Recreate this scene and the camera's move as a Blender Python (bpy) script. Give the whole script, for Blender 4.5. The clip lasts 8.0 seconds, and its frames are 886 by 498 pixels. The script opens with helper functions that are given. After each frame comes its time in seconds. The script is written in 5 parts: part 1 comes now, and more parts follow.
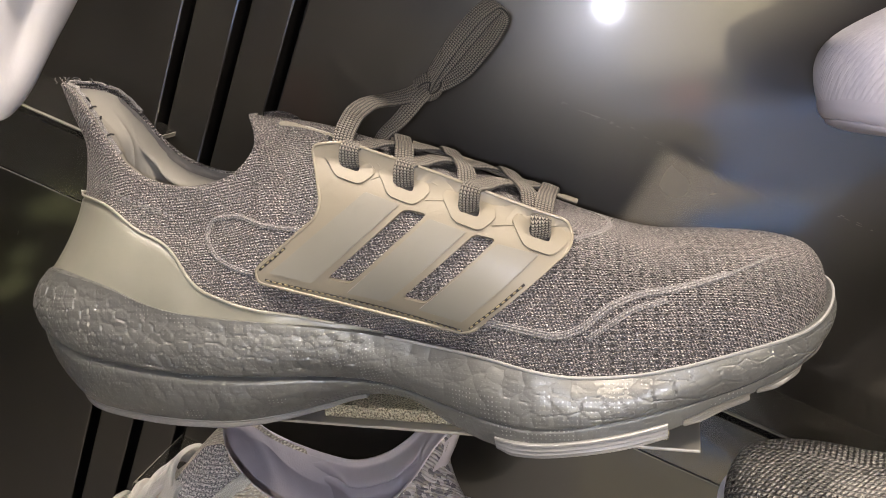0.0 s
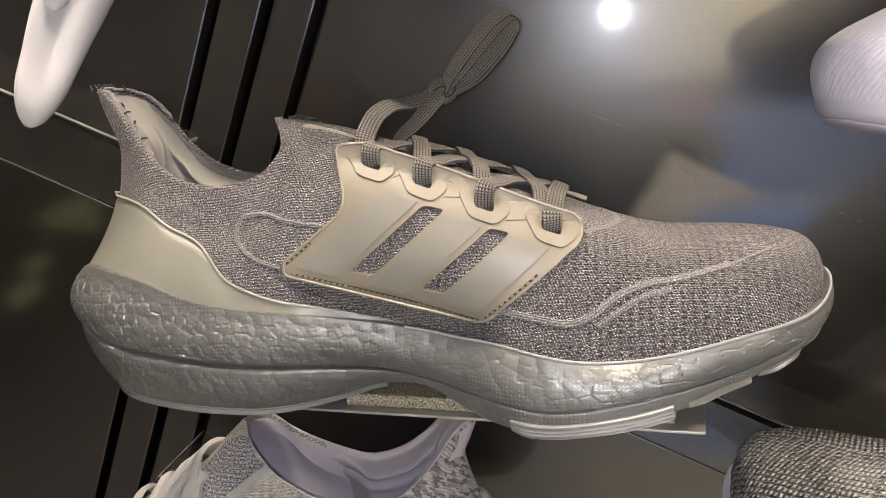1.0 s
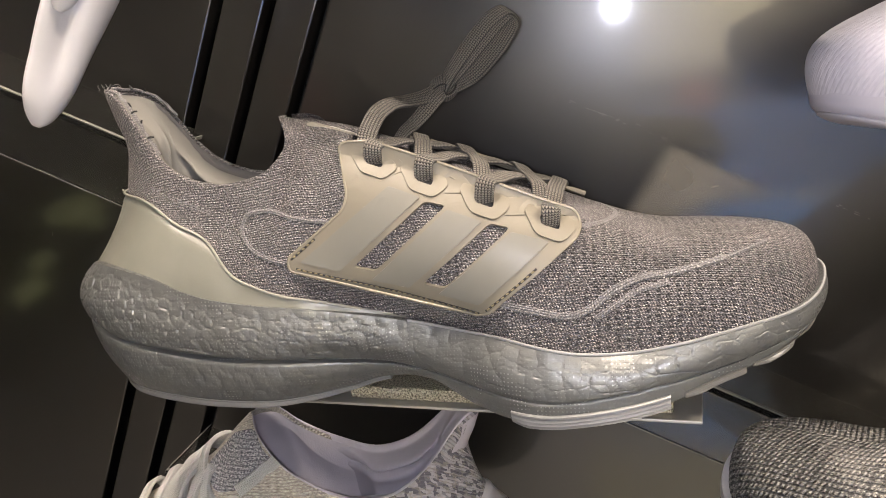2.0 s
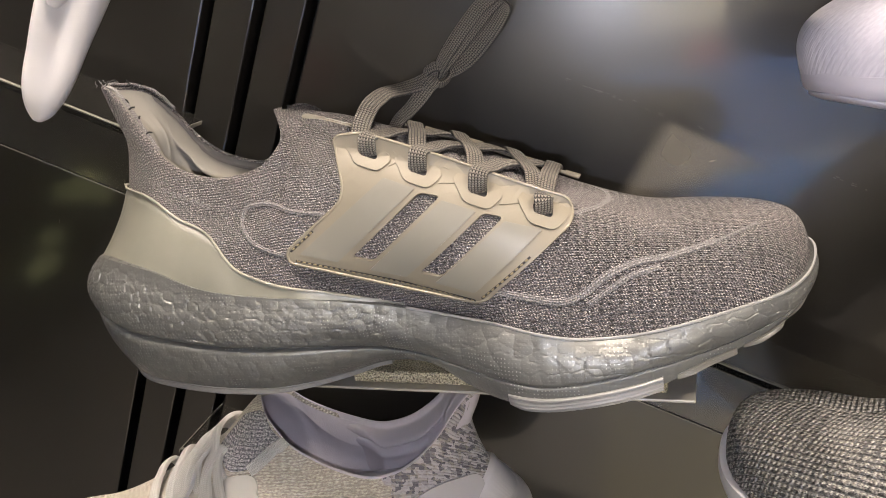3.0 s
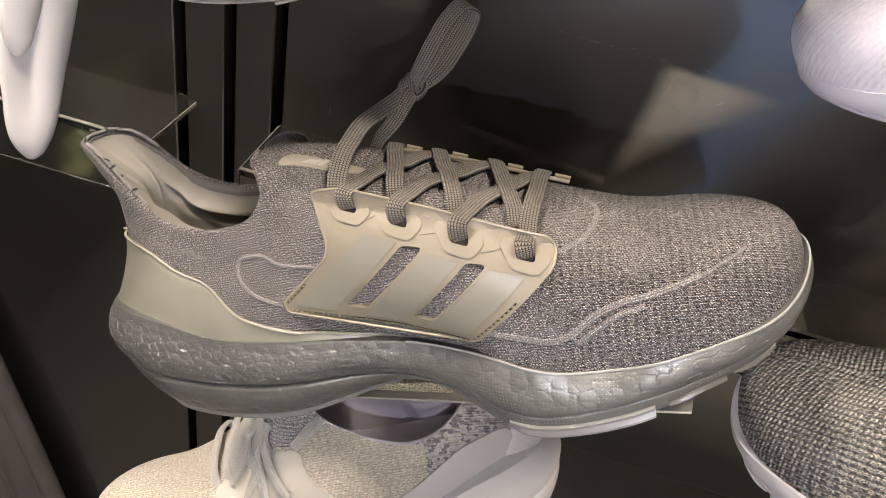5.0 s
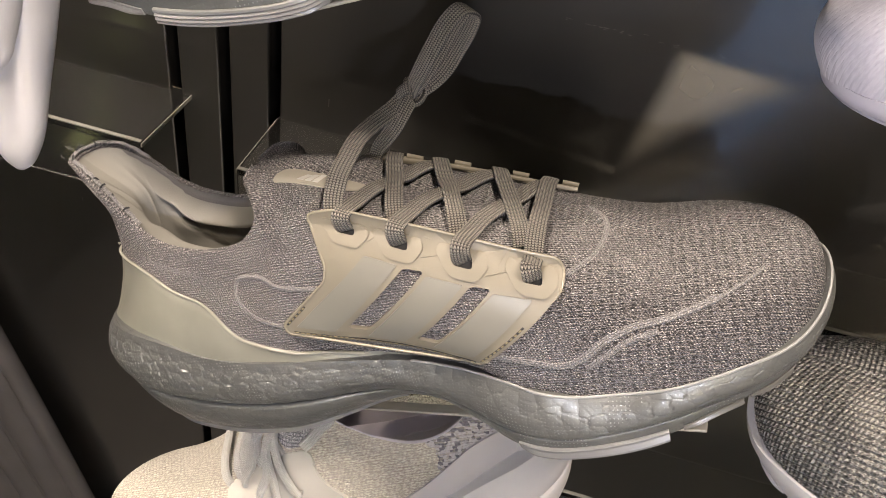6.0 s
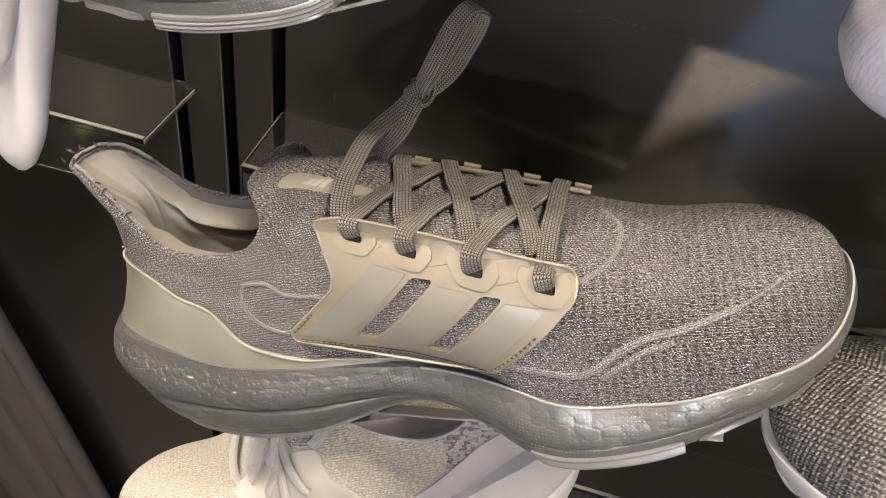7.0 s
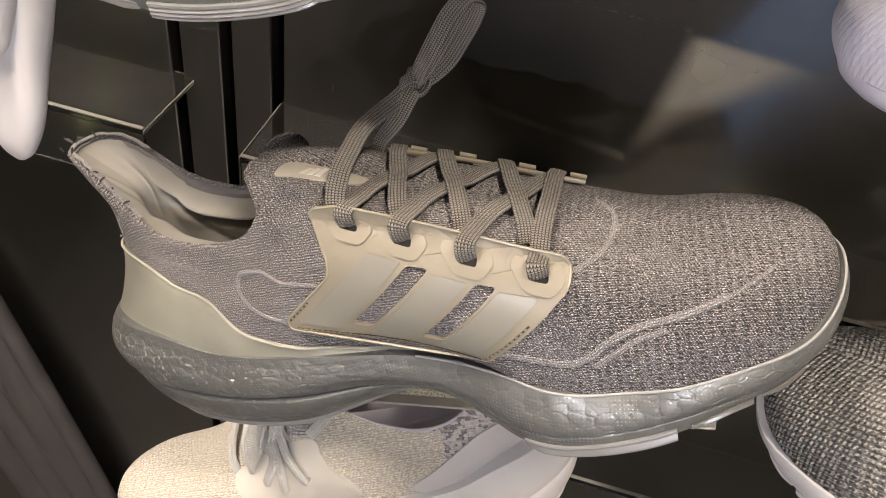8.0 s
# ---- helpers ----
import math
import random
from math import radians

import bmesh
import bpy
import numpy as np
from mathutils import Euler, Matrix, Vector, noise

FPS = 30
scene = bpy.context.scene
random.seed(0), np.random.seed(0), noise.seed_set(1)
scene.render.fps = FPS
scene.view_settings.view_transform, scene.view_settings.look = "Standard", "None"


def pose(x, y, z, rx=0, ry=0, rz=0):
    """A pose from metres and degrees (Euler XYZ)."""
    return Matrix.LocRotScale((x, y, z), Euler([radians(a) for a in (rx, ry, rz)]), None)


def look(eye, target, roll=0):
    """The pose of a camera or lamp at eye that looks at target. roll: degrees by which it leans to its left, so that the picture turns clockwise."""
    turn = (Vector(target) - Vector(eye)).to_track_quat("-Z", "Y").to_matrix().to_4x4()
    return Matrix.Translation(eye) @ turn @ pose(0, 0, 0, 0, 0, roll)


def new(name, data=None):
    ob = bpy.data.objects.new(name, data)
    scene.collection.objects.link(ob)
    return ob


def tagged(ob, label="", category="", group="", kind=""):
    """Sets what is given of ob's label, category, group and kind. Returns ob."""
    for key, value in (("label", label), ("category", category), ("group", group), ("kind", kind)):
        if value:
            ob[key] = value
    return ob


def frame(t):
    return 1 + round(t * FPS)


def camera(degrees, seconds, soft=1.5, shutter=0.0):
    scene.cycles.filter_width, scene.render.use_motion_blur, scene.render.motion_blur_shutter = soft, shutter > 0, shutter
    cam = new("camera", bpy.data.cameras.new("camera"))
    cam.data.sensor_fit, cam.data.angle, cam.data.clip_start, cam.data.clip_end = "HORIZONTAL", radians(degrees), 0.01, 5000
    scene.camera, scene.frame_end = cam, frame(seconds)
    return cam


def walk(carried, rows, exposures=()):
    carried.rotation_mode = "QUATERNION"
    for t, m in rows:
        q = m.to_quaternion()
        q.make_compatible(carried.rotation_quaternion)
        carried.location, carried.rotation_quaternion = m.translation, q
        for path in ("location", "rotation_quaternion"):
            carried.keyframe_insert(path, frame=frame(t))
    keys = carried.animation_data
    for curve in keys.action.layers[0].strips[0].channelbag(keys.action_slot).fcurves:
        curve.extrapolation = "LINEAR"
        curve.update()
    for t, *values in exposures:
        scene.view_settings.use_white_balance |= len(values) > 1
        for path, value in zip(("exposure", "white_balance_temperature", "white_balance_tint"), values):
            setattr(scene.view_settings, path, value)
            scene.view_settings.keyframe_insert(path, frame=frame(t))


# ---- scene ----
from mathutils.bvhtree import BVHTree

cam = camera(61.2, 8.0, soft=0.85)
METRES, EYE, TILT, LEAN, TURN = 0.16, 1.3, -12.007, 4.3, 10.288
ROWS = [
    (0.0, 0.0, 0.0, 0.0, 0.0, 0.0, -0.0),
    (0.5, -0.031, -0.0587, -0.0114, 0.35, 0.51, 0.15),
    (1.0, -0.0194, -0.0909, -0.0289, 0.61, 0.54, 0.36),
    (1.5, -0.0141, -0.1117, -0.0295, 0.82, 0.34, 0.57),
    (3.0, 0.0172, -0.1562, 0.0272, 1.51, -2.56, 2.16),
    (3.5, 0.0635, -0.159, 0.1428, 2.42, -6.49, 4.04),
    (4.0, 0.1035, -0.1581, 0.265, 3.35, -9.69, 5.96),
    (4.5, 0.1601, -0.1375, 0.3951, 3.91, -12.55, 7.54),
    (6.0, 0.2341, 0.0323, 0.6121, 4.85, -18.65, 10.29),
    (6.5, 0.2313, 0.0606, 0.6548, 5.07, -19.59, 10.56),
    (7.0, 0.23, 0.0913, 0.6571, 5.24, -20.17, 10.65),
    (7.5, 0.2398, 0.0857, 0.6494, 5.35, -20.48, 10.65),
    (8.0, 0.2467, 0.0795, 0.6467, 5.48, -20.58, 10.61),
]
walk(cam, [(t, pose(0, 0, EYE, TILT, LEAN, TURN) @ pose(METRES * x, METRES * y, METRES * z, 90 + pitch, roll, yaw)) for t, x, y, z, yaw, pitch, roll in ROWS])

# ---- the place's own axes: x along the display shoe, y away from the viewer, z up; O is the shoe's heel on its shelf
O = Vector((-0.2305, 0.2742, 1.1849))


# ---- world and lights
world = bpy.data.worlds.new("shop")
scene.world = world
world.use_nodes = True
world.node_tree.nodes["Background"].inputs[0].default_value = (0.9, 0.93, 1.0, 1)
world.node_tree.nodes["Background"].inputs[1].default_value = 0.015


def lamp(name, kind, m, watts, size, colour=(1, 1, 1), spread=180, size_y=0.0):
    d = bpy.data.lights.new(name, kind)
    d.energy, d.color = watts, colour
    if kind == "AREA":
        d.size = size
        d.spread = radians(spread)
        if size_y:
            d.shape, d.size_y = "RECTANGLE", size_y
    else:
        d.shadow_soft_size = size
    ob = new(name, d)
    ob.matrix_world = m
    return ob


TORCH = O + Vector((0.228, -0.303, 0.115))
lamp("torch_light", "POINT", Matrix.Translation(TORCH), 1.9, 0.0027, (0.86, 0.865, 1.0))
lamp("ceiling_light_front", "AREA", look(O + Vector((0.10, -0.38, 1.66)), O + Vector((0.15, 0, 0.05))), 34.0, 0.22, (1.0, 0.84, 0.70))
lamp("ceiling_light_side", "AREA", look(O + Vector((1.3, -0.75, 1.35)), O + Vector((0.2, 0, 0))), 37.0, 0.20, (1.0, 0.85, 0.71))
lamp("ceiling_light_back", "AREA", look(O + Vector((-0.35, -0.75, 1.62)), O + Vector((0.0, 0, 0.1))), 1.6, 0.3, (1.0, 0.86, 0.76), 60)
# unseen lamp added to brighten the floor that the gloss wall reflects
lamp("floor_fill", "AREA", pose(O.x + 0.3, O.y - 2.1, 2.95), 46.0, 2.2, (1.0, 0.93, 0.80), 70, 1.2)
# unseen spot, added so that the beige floor sheet mirrors brightly in the wall
for x, y, watts in ((0.45, -0.75, 330.0),):
    down = lamp("floor_spot_fill", "SPOT", look(O + Vector((x, y, 1.70)), O + Vector((x, y - 0.01, -1.1))), watts, 0.04, (1.0, 0.90, 0.70))
    down.data.spot_size, down.data.spot_blend = radians(13), 0.9
# added lamps, never in view, that lift the far boards' reflections
for x, watts in ((0.7, 215.0), (-1.9, 9.0)):
    lamp("board_fill", "AREA", look(O + Vector((x, -3.0, 1.70)), O + Vector((x, -3.65, 0.1))), watts, 0.4, (1.0, 0.90, 0.72), 80)


# ---- materials
def material(name):
    m = bpy.data.materials.new(name)
    m.use_nodes = True
    return m, m.node_tree.nodes, m.node_tree.links, m.node_tree.nodes["Principled BSDF"]


def coords(nodes, links, kind, scale):
    c = nodes.new("ShaderNodeTexCoord")
    p = nodes.new("ShaderNodeMapping")
    p.inputs["Scale"].default_value = scale
    links.new(c.outputs[kind], p.inputs["Vector"])
    return p.outputs["Vector"]


def noise_at(nodes, links, vec, scale, detail=3.0, rough=0.55):
    n = nodes.new("ShaderNodeTexNoise")
    n.inputs["Scale"].default_value, n.inputs["Detail"].default_value, n.inputs["Roughness"].default_value = scale, detail, rough
    links.new(vec, n.inputs["Vector"])
    return n.outputs["Fac"]


def ramp(nodes, links, fac, stops):
    r = nodes.new("ShaderNodeValToRGB")
    while len(r.color_ramp.elements) < len(stops):
        r.color_ramp.elements.new(0.5)
    for e, (p, c) in zip(r.color_ramp.elements, stops):
        e.position, e.color = p, (*c, 1)
    links.new(fac, r.inputs["Fac"])
    return r.outputs["Color"]


def maths(nodes, links, op, a, b):
    n = nodes.new("ShaderNodeMath")
    n.operation = op
    for i, v in enumerate((a, b)):
        if isinstance(v, (int, float)):
            n.inputs[i].default_value = v
        else:
            links.new(v, n.inputs[i])
    return n.outputs[0]


def bump(nodes, links, bsdf, height, strength, distance, below=None):
    b = nodes.new("ShaderNodeBump")
    b.inputs["Strength"].default_value, b.inputs["Distance"].default_value = strength, distance
    links.new(height, b.inputs["Height"])
    if below is not None:
        links.new(below, b.inputs["Normal"])
    links.new(b.outputs["Normal"], bsdf.inputs["Normal"])
    return b.outputs["Normal"]


def knit(name, dark, mid, light, row=0.0013, stitch=0.0011, relief=0.0005, fleck_size=0.00055, holes=0.0, loops=0.0, heel=None, depth=0.8, sway=1.0, scatter=0.35, coarse=0.0):
    """Knitted yarn: rows of small loops in flecked yarn, in UV metres, here and there with small vent holes."""
    m, nodes, links, bsdf = material(name)
    uv = coords(nodes, links, "UV", (1, 1, 1))
    long = coords(nodes, links, "UV", (0.55, 1, 1))
    fleck = noise_at(nodes, links, long, 1 / fleck_size, 1, 0.6)
    cloud = noise_at(nodes, links, uv, 45, 2)
    mix = maths(nodes, links, "ADD", maths(nodes, links, "MULTIPLY", fleck, 0.9), maths(nodes, links, "MULTIPLY", cloud, 0.1))
    if coarse:
        tuft = noise_at(nodes, links, coords(nodes, links, "UV", (0.7, 1, 1)), 1 / coarse, 1, 0.5)
        mix = maths(nodes, links, "ADD", maths(nodes, links, "MULTIPLY", mix, 0.72), maths(nodes, links, "MULTIPLY", tuft, 0.28))
    col = ramp(nodes, links, mix, [(0.39, dark), (0.50, mid), (0.62, light)] if coarse else [(0.37, dark), (0.50, mid), (0.64, light)])
    wander = noise_at(nodes, links, uv, 130, 3)
    o2 = nodes.new("ShaderNodeSeparateXYZ")
    links.new(uv, o2.inputs["Vector"])
    along, up = o2.outputs["X"], maths(nodes, links, "ADD", o2.outputs["Y"], maths(nodes, links, "MULTIPLY", wander, row * sway))
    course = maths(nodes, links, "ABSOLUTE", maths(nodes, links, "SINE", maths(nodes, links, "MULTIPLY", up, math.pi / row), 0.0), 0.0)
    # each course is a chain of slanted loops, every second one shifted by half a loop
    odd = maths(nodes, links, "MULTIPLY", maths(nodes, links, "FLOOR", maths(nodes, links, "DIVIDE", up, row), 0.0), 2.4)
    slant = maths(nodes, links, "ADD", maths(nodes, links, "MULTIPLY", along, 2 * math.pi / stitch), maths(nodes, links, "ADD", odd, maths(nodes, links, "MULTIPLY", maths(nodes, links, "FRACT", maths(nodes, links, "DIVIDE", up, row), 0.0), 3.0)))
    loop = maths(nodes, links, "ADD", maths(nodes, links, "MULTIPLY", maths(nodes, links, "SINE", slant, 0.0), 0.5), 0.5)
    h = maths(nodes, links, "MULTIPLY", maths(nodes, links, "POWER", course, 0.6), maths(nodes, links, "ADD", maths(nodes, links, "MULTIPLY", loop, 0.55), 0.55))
    # low spots between loops go dark in the colour, as shade there would
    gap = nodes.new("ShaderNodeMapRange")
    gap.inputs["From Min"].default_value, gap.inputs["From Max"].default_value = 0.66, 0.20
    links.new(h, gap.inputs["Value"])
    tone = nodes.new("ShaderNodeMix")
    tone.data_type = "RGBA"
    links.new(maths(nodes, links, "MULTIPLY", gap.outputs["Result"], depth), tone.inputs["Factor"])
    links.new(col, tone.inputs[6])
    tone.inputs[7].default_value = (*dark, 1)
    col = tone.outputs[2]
    h = maths(nodes, links, "ADD", h, maths(nodes, links, "MULTIPLY", fleck, 0.4))
    if heel:
        o = nodes.new("ShaderNodeSeparateXYZ")
        links.new(coords(nodes, links, "Object", (1, 1, 1)), o.inputs["Vector"])
        v = nodes.new("ShaderNodeTexVoronoi")
        v.distance = "CHEBYCHEV"
        v.inputs["Scale"].default_value = 420
        links.new(uv, v.inputs["Vector"])
        tile = ramp(nodes, links, v.outputs["Color"], [(0.35, heel[0]), (0.5, heel[1])])
        mixer = nodes.new("ShaderNodeMix")
        mixer.data_type = "RGBA"
        edge = maths(nodes, links, "ADD", o.outputs["X"], maths(nodes, links, "MULTIPLY", cloud, 0.02))
        links.new(maths(nodes, links, "LESS_THAN", edge, 0.092), mixer.inputs["Factor"])
        links.new(col, mixer.inputs[6])
        links.new(tile, mixer.inputs[7])
        col = mixer.outputs[2]
    if holes:
        v = nodes.new("ShaderNodeTexVoronoi")
        v.inputs["Scale"].default_value, v.inputs["Randomness"].default_value = 1 / holes, scatter
        links.new(coords(nodes, links, "UV", (0.8, 1.25, 1)), v.inputs["Vector"])
        region = noise_at(nodes, links, uv, 30, 1)
        where = nodes.new("ShaderNodeSeparateXYZ")
        links.new(uv, where.inputs["Vector"])
        # vent holes are flat, the shade inside them put in as darker colour
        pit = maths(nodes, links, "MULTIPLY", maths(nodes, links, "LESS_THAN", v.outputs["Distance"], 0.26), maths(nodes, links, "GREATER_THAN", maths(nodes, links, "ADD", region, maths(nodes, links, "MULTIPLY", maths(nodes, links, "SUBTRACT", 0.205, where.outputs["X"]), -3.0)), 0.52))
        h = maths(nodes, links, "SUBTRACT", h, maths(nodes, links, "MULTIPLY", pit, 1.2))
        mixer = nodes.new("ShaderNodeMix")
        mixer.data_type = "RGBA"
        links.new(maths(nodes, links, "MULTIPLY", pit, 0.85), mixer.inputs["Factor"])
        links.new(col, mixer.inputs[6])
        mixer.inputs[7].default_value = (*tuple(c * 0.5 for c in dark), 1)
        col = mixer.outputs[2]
    if loops:
        v = nodes.new("ShaderNodeTexVoronoi")
        v.inputs["Scale"].default_value, v.inputs["Randomness"].default_value = 1 / loops, 0.45
        links.new(coords(nodes, links, "UV", (0.8, 1.2, 1)), v.inputs["Vector"])
        h = maths(nodes, links, "SUBTRACT", h, maths(nodes, links, "MULTIPLY", v.outputs["Distance"], 1.6))
        mixer = nodes.new("ShaderNodeMix")
        mixer.data_type = "RGBA"
        links.new(maths(nodes, links, "MULTIPLY", maths(nodes, links, "GREATER_THAN", v.outputs["Distance"], 0.58), 0.55), mixer.inputs["Factor"])
        links.new(col, mixer.inputs[6])
        mixer.inputs[7].default_value = (*dark, 1)
        col = mixer.outputs[2]
    links.new(col, bsdf.inputs["Base Color"])
    bump(nodes, links, bsdf, h, 1.0, relief)
    bsdf.inputs["Roughness"].default_value = 0.85
    bsdf.inputs["Specular IOR Level"].default_value = 0.25
    bsdf.inputs["Sheen Weight"].default_value = 0.2
    bsdf.inputs["Sheen Roughness"].default_value = 0.5
    return m


def moulded(name, colour, rough, grain=900, depth=0.00008, coat=0.0, spot=0.08, metal=0.0):
    """Moulded rubber, plastic or foam with a fine grain and faint scuffs."""
    m, nodes, links, bsdf = material(name)
    vec = coords(nodes, links, "Object", (1, 1, 1))
    big = noise_at(nodes, links, vec, 28, 4)
    fine = noise_at(nodes, links, vec, grain, 2)
    lo = tuple(c * (1 - spot) for c in colour)
    hi = tuple(min(1, c * (1 + spot)) for c in colour)
    links.new(ramp(nodes, links, big, [(0.3, lo), (0.7, hi)]), bsdf.inputs["Base Color"])
    r = nodes.new("ShaderNodeMapRange")
    r.inputs["To Min"].default_value, r.inputs["To Max"].default_value = rough * 0.8, min(1, rough * 1.2)
    links.new(big, r.inputs["Value"])
    links.new(r.outputs["Result"], bsdf.inputs["Roughness"])
    bump(nodes, links, bsdf, fine, 0.5, depth)
    bsdf.inputs["Coat Weight"].default_value = coat
    bsdf.inputs["Metallic"].default_value = metal
    return m


def pellet_foam(name, colour):
    """Expanded pellet foam under a metallic lacquer: pillowy cells, a fine grid of pimples, bright specks painted for
    their glints.
    """
    m, nodes, links, bsdf = material(name)
    uv = coords(nodes, links, "UV", (1, 1, 1))
    warp = nodes.new("ShaderNodeTexNoise")
    warp.inputs["Scale"].default_value = 90
    links.new(uv, warp.inputs["Vector"])
    add = nodes.new("ShaderNodeVectorMath")
    add.operation = "MULTIPLY_ADD"
    links.new(warp.outputs["Color"], add.inputs[0])
    add.inputs[1].default_value = (0.004, 0.004, 0)
    links.new(uv, add.inputs[2])
    cells = nodes.new("ShaderNodeTexVoronoi")
    cells.inputs["Scale"].default_value, cells.inputs["Randomness"].default_value = 190, 0.9
    links.new(add.outputs[0], cells.inputs["Vector"])
    # every pellet's skin leans its own way
    off = nodes.new("ShaderNodeVectorMath")
    off.operation = "SUBTRACT"
    links.new(add.outputs[0], off.inputs[0])
    links.new(cells.outputs["Position"], off.inputs[1])
    lean = nodes.new("ShaderNodeVectorMath")
    lean.operation = "SUBTRACT"
    links.new(cells.outputs["Color"], lean.inputs[0])
    lean.inputs[1].default_value = (0.5, 0.5, 0.5)
    facet = nodes.new("ShaderNodeVectorMath")
    facet.operation = "DOT_PRODUCT"
    links.new(off.outputs[0], facet.inputs[0])
    links.new(lean.outputs[0], facet.inputs[1])
    facet = maths(nodes, links, "SUBTRACT", maths(nodes, links, "MULTIPLY", facet.outputs["Value"], 190.0), maths(nodes, links, "POWER", cells.outputs["Distance"], 2.0))
    dots = nodes.new("ShaderNodeTexVoronoi")
    dots.inputs["Scale"].default_value, dots.inputs["Randomness"].default_value = 690, 0.12
    links.new(uv, dots.inputs["Vector"])
    speck = maths(nodes, links, "MULTIPLY", maths(nodes, links, "LESS_THAN", dots.outputs["Distance"], 0.19), 1.0)
    patch = noise_at(nodes, links, uv, 45, 2)
    speck = maths(nodes, links, "MULTIPLY", speck, ramp(nodes, links, patch, [(0.30, (0, 0, 0)), (0.42, (1, 1, 1))]))
    big = noise_at(nodes, links, uv, 30, 3)
    col = ramp(nodes, links, big, [(0.3, tuple(c * 0.9 for c in colour)), (0.7, tuple(c * 1.1 for c in colour))])
    # pimples get a paler colour for the sparkle of light on them
    mixer = nodes.new("ShaderNodeMix")
    mixer.data_type = "RGBA"
    links.new(maths(nodes, links, "MULTIPLY", speck, 0.6), mixer.inputs["Factor"])
    links.new(col, mixer.inputs[6])
    mixer.inputs[7].default_value = (*tuple(min(0.9, c * 3.2) for c in colour), 1)
    links.new(mixer.outputs[2], bsdf.inputs["Base Color"])
    n1 = bump(nodes, links, bsdf, facet, 0.36, 0.0014)
    bump(nodes, links, bsdf, speck, 0.8, 0.00035, n1)
    links.new(maths(nodes, links, "SUBTRACT", 0.45, maths(nodes, links, "MULTIPLY", speck, 0.18)), bsdf.inputs["Roughness"])
    bsdf.inputs["Metallic"].default_value = 0.5
    bsdf.inputs["Coat Weight"].default_value = 0.12
    bsdf.inputs["Coat Roughness"].default_value = 0.22
    return m


def woven_lace(name, dark, light, stripes=5):
    """Flat braided lace: lengthwise plaits (v across 0..1), each a row of small chevrons (u along in metres)."""
    m, nodes, links, bsdf = material(name)
    c = nodes.new("ShaderNodeTexCoord")
    s = nodes.new("ShaderNodeSeparateXYZ")
    links.new(c.outputs["UV"], s.inputs["Vector"])
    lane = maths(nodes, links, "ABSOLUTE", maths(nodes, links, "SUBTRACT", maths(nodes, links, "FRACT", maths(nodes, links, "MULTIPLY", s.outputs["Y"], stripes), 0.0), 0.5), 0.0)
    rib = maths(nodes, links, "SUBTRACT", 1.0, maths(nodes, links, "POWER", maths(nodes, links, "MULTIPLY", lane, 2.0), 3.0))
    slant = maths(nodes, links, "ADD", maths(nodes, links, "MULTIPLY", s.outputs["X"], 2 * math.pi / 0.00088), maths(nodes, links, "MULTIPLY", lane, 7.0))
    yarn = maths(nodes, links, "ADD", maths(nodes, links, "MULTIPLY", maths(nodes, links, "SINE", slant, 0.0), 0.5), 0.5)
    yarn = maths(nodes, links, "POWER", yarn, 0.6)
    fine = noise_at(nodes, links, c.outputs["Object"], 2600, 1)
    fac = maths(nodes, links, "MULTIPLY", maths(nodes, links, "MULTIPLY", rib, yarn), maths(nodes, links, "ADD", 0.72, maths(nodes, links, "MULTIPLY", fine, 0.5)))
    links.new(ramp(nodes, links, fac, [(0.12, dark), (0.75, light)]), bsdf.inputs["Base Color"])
    bump(nodes, links, bsdf, fac, 1.0, 0.0007)
    bsdf.inputs["Roughness"].default_value = 0.62
    bsdf.inputs["Specular IOR Level"].default_value = 0.35
    bsdf.inputs["Sheen Weight"].default_value = 0.15
    return m


def gloss_panel(name, colour, rough):
    """Black high-gloss board with wiping haze and dust."""
    m, nodes, links, bsdf = material(name)
    vec = coords(nodes, links, "Object", (1, 1, 1))
    haze = noise_at(nodes, links, vec, 9, 4)
    links.new(ramp(nodes, links, haze, [(0.3, tuple(c * 0.75 for c in colour)), (0.7, tuple(c * 1.3 for c in colour))]), bsdf.inputs["Base Color"])
    r = nodes.new("ShaderNodeMapRange")
    r.inputs["To Min"].default_value, r.inputs["To Max"].default_value = rough * 0.7, rough * 1.4
    links.new(noise_at(nodes, links, vec, 14, 5), r.inputs["Value"])
    links.new(r.outputs["Result"], bsdf.inputs["Roughness"])
    bump(nodes, links, bsdf, noise_at(nodes, links, vec, 420, 2), 0.12, 0.00003)
    bsdf.inputs["Specular IOR Level"].default_value = 1.0
    bsdf.inputs["Coat Weight"].default_value = 0.9
    bsdf.inputs["Coat Roughness"].default_value = 0.08
    return m


def clear_plastic(name, tint, rough=0.05):
    m, nodes, links, bsdf = material(name)
    bsdf.inputs["Base Color"].default_value = (*tint, 1)
    bsdf.inputs["Transmission Weight"].default_value = 0.99
    bsdf.inputs["IOR"].default_value = 1.49
    vec = coords(nodes, links, "Object", (1, 1, 1))
    r = nodes.new("ShaderNodeMapRange")
    r.inputs["To Min"].default_value, r.inputs["To Max"].default_value = rough * 0.5, rough * 2
    links.new(noise_at(nodes, links, vec, 40, 3), r.inputs["Value"])
    links.new(r.outputs["Result"], bsdf.inputs["Roughness"])
    return m


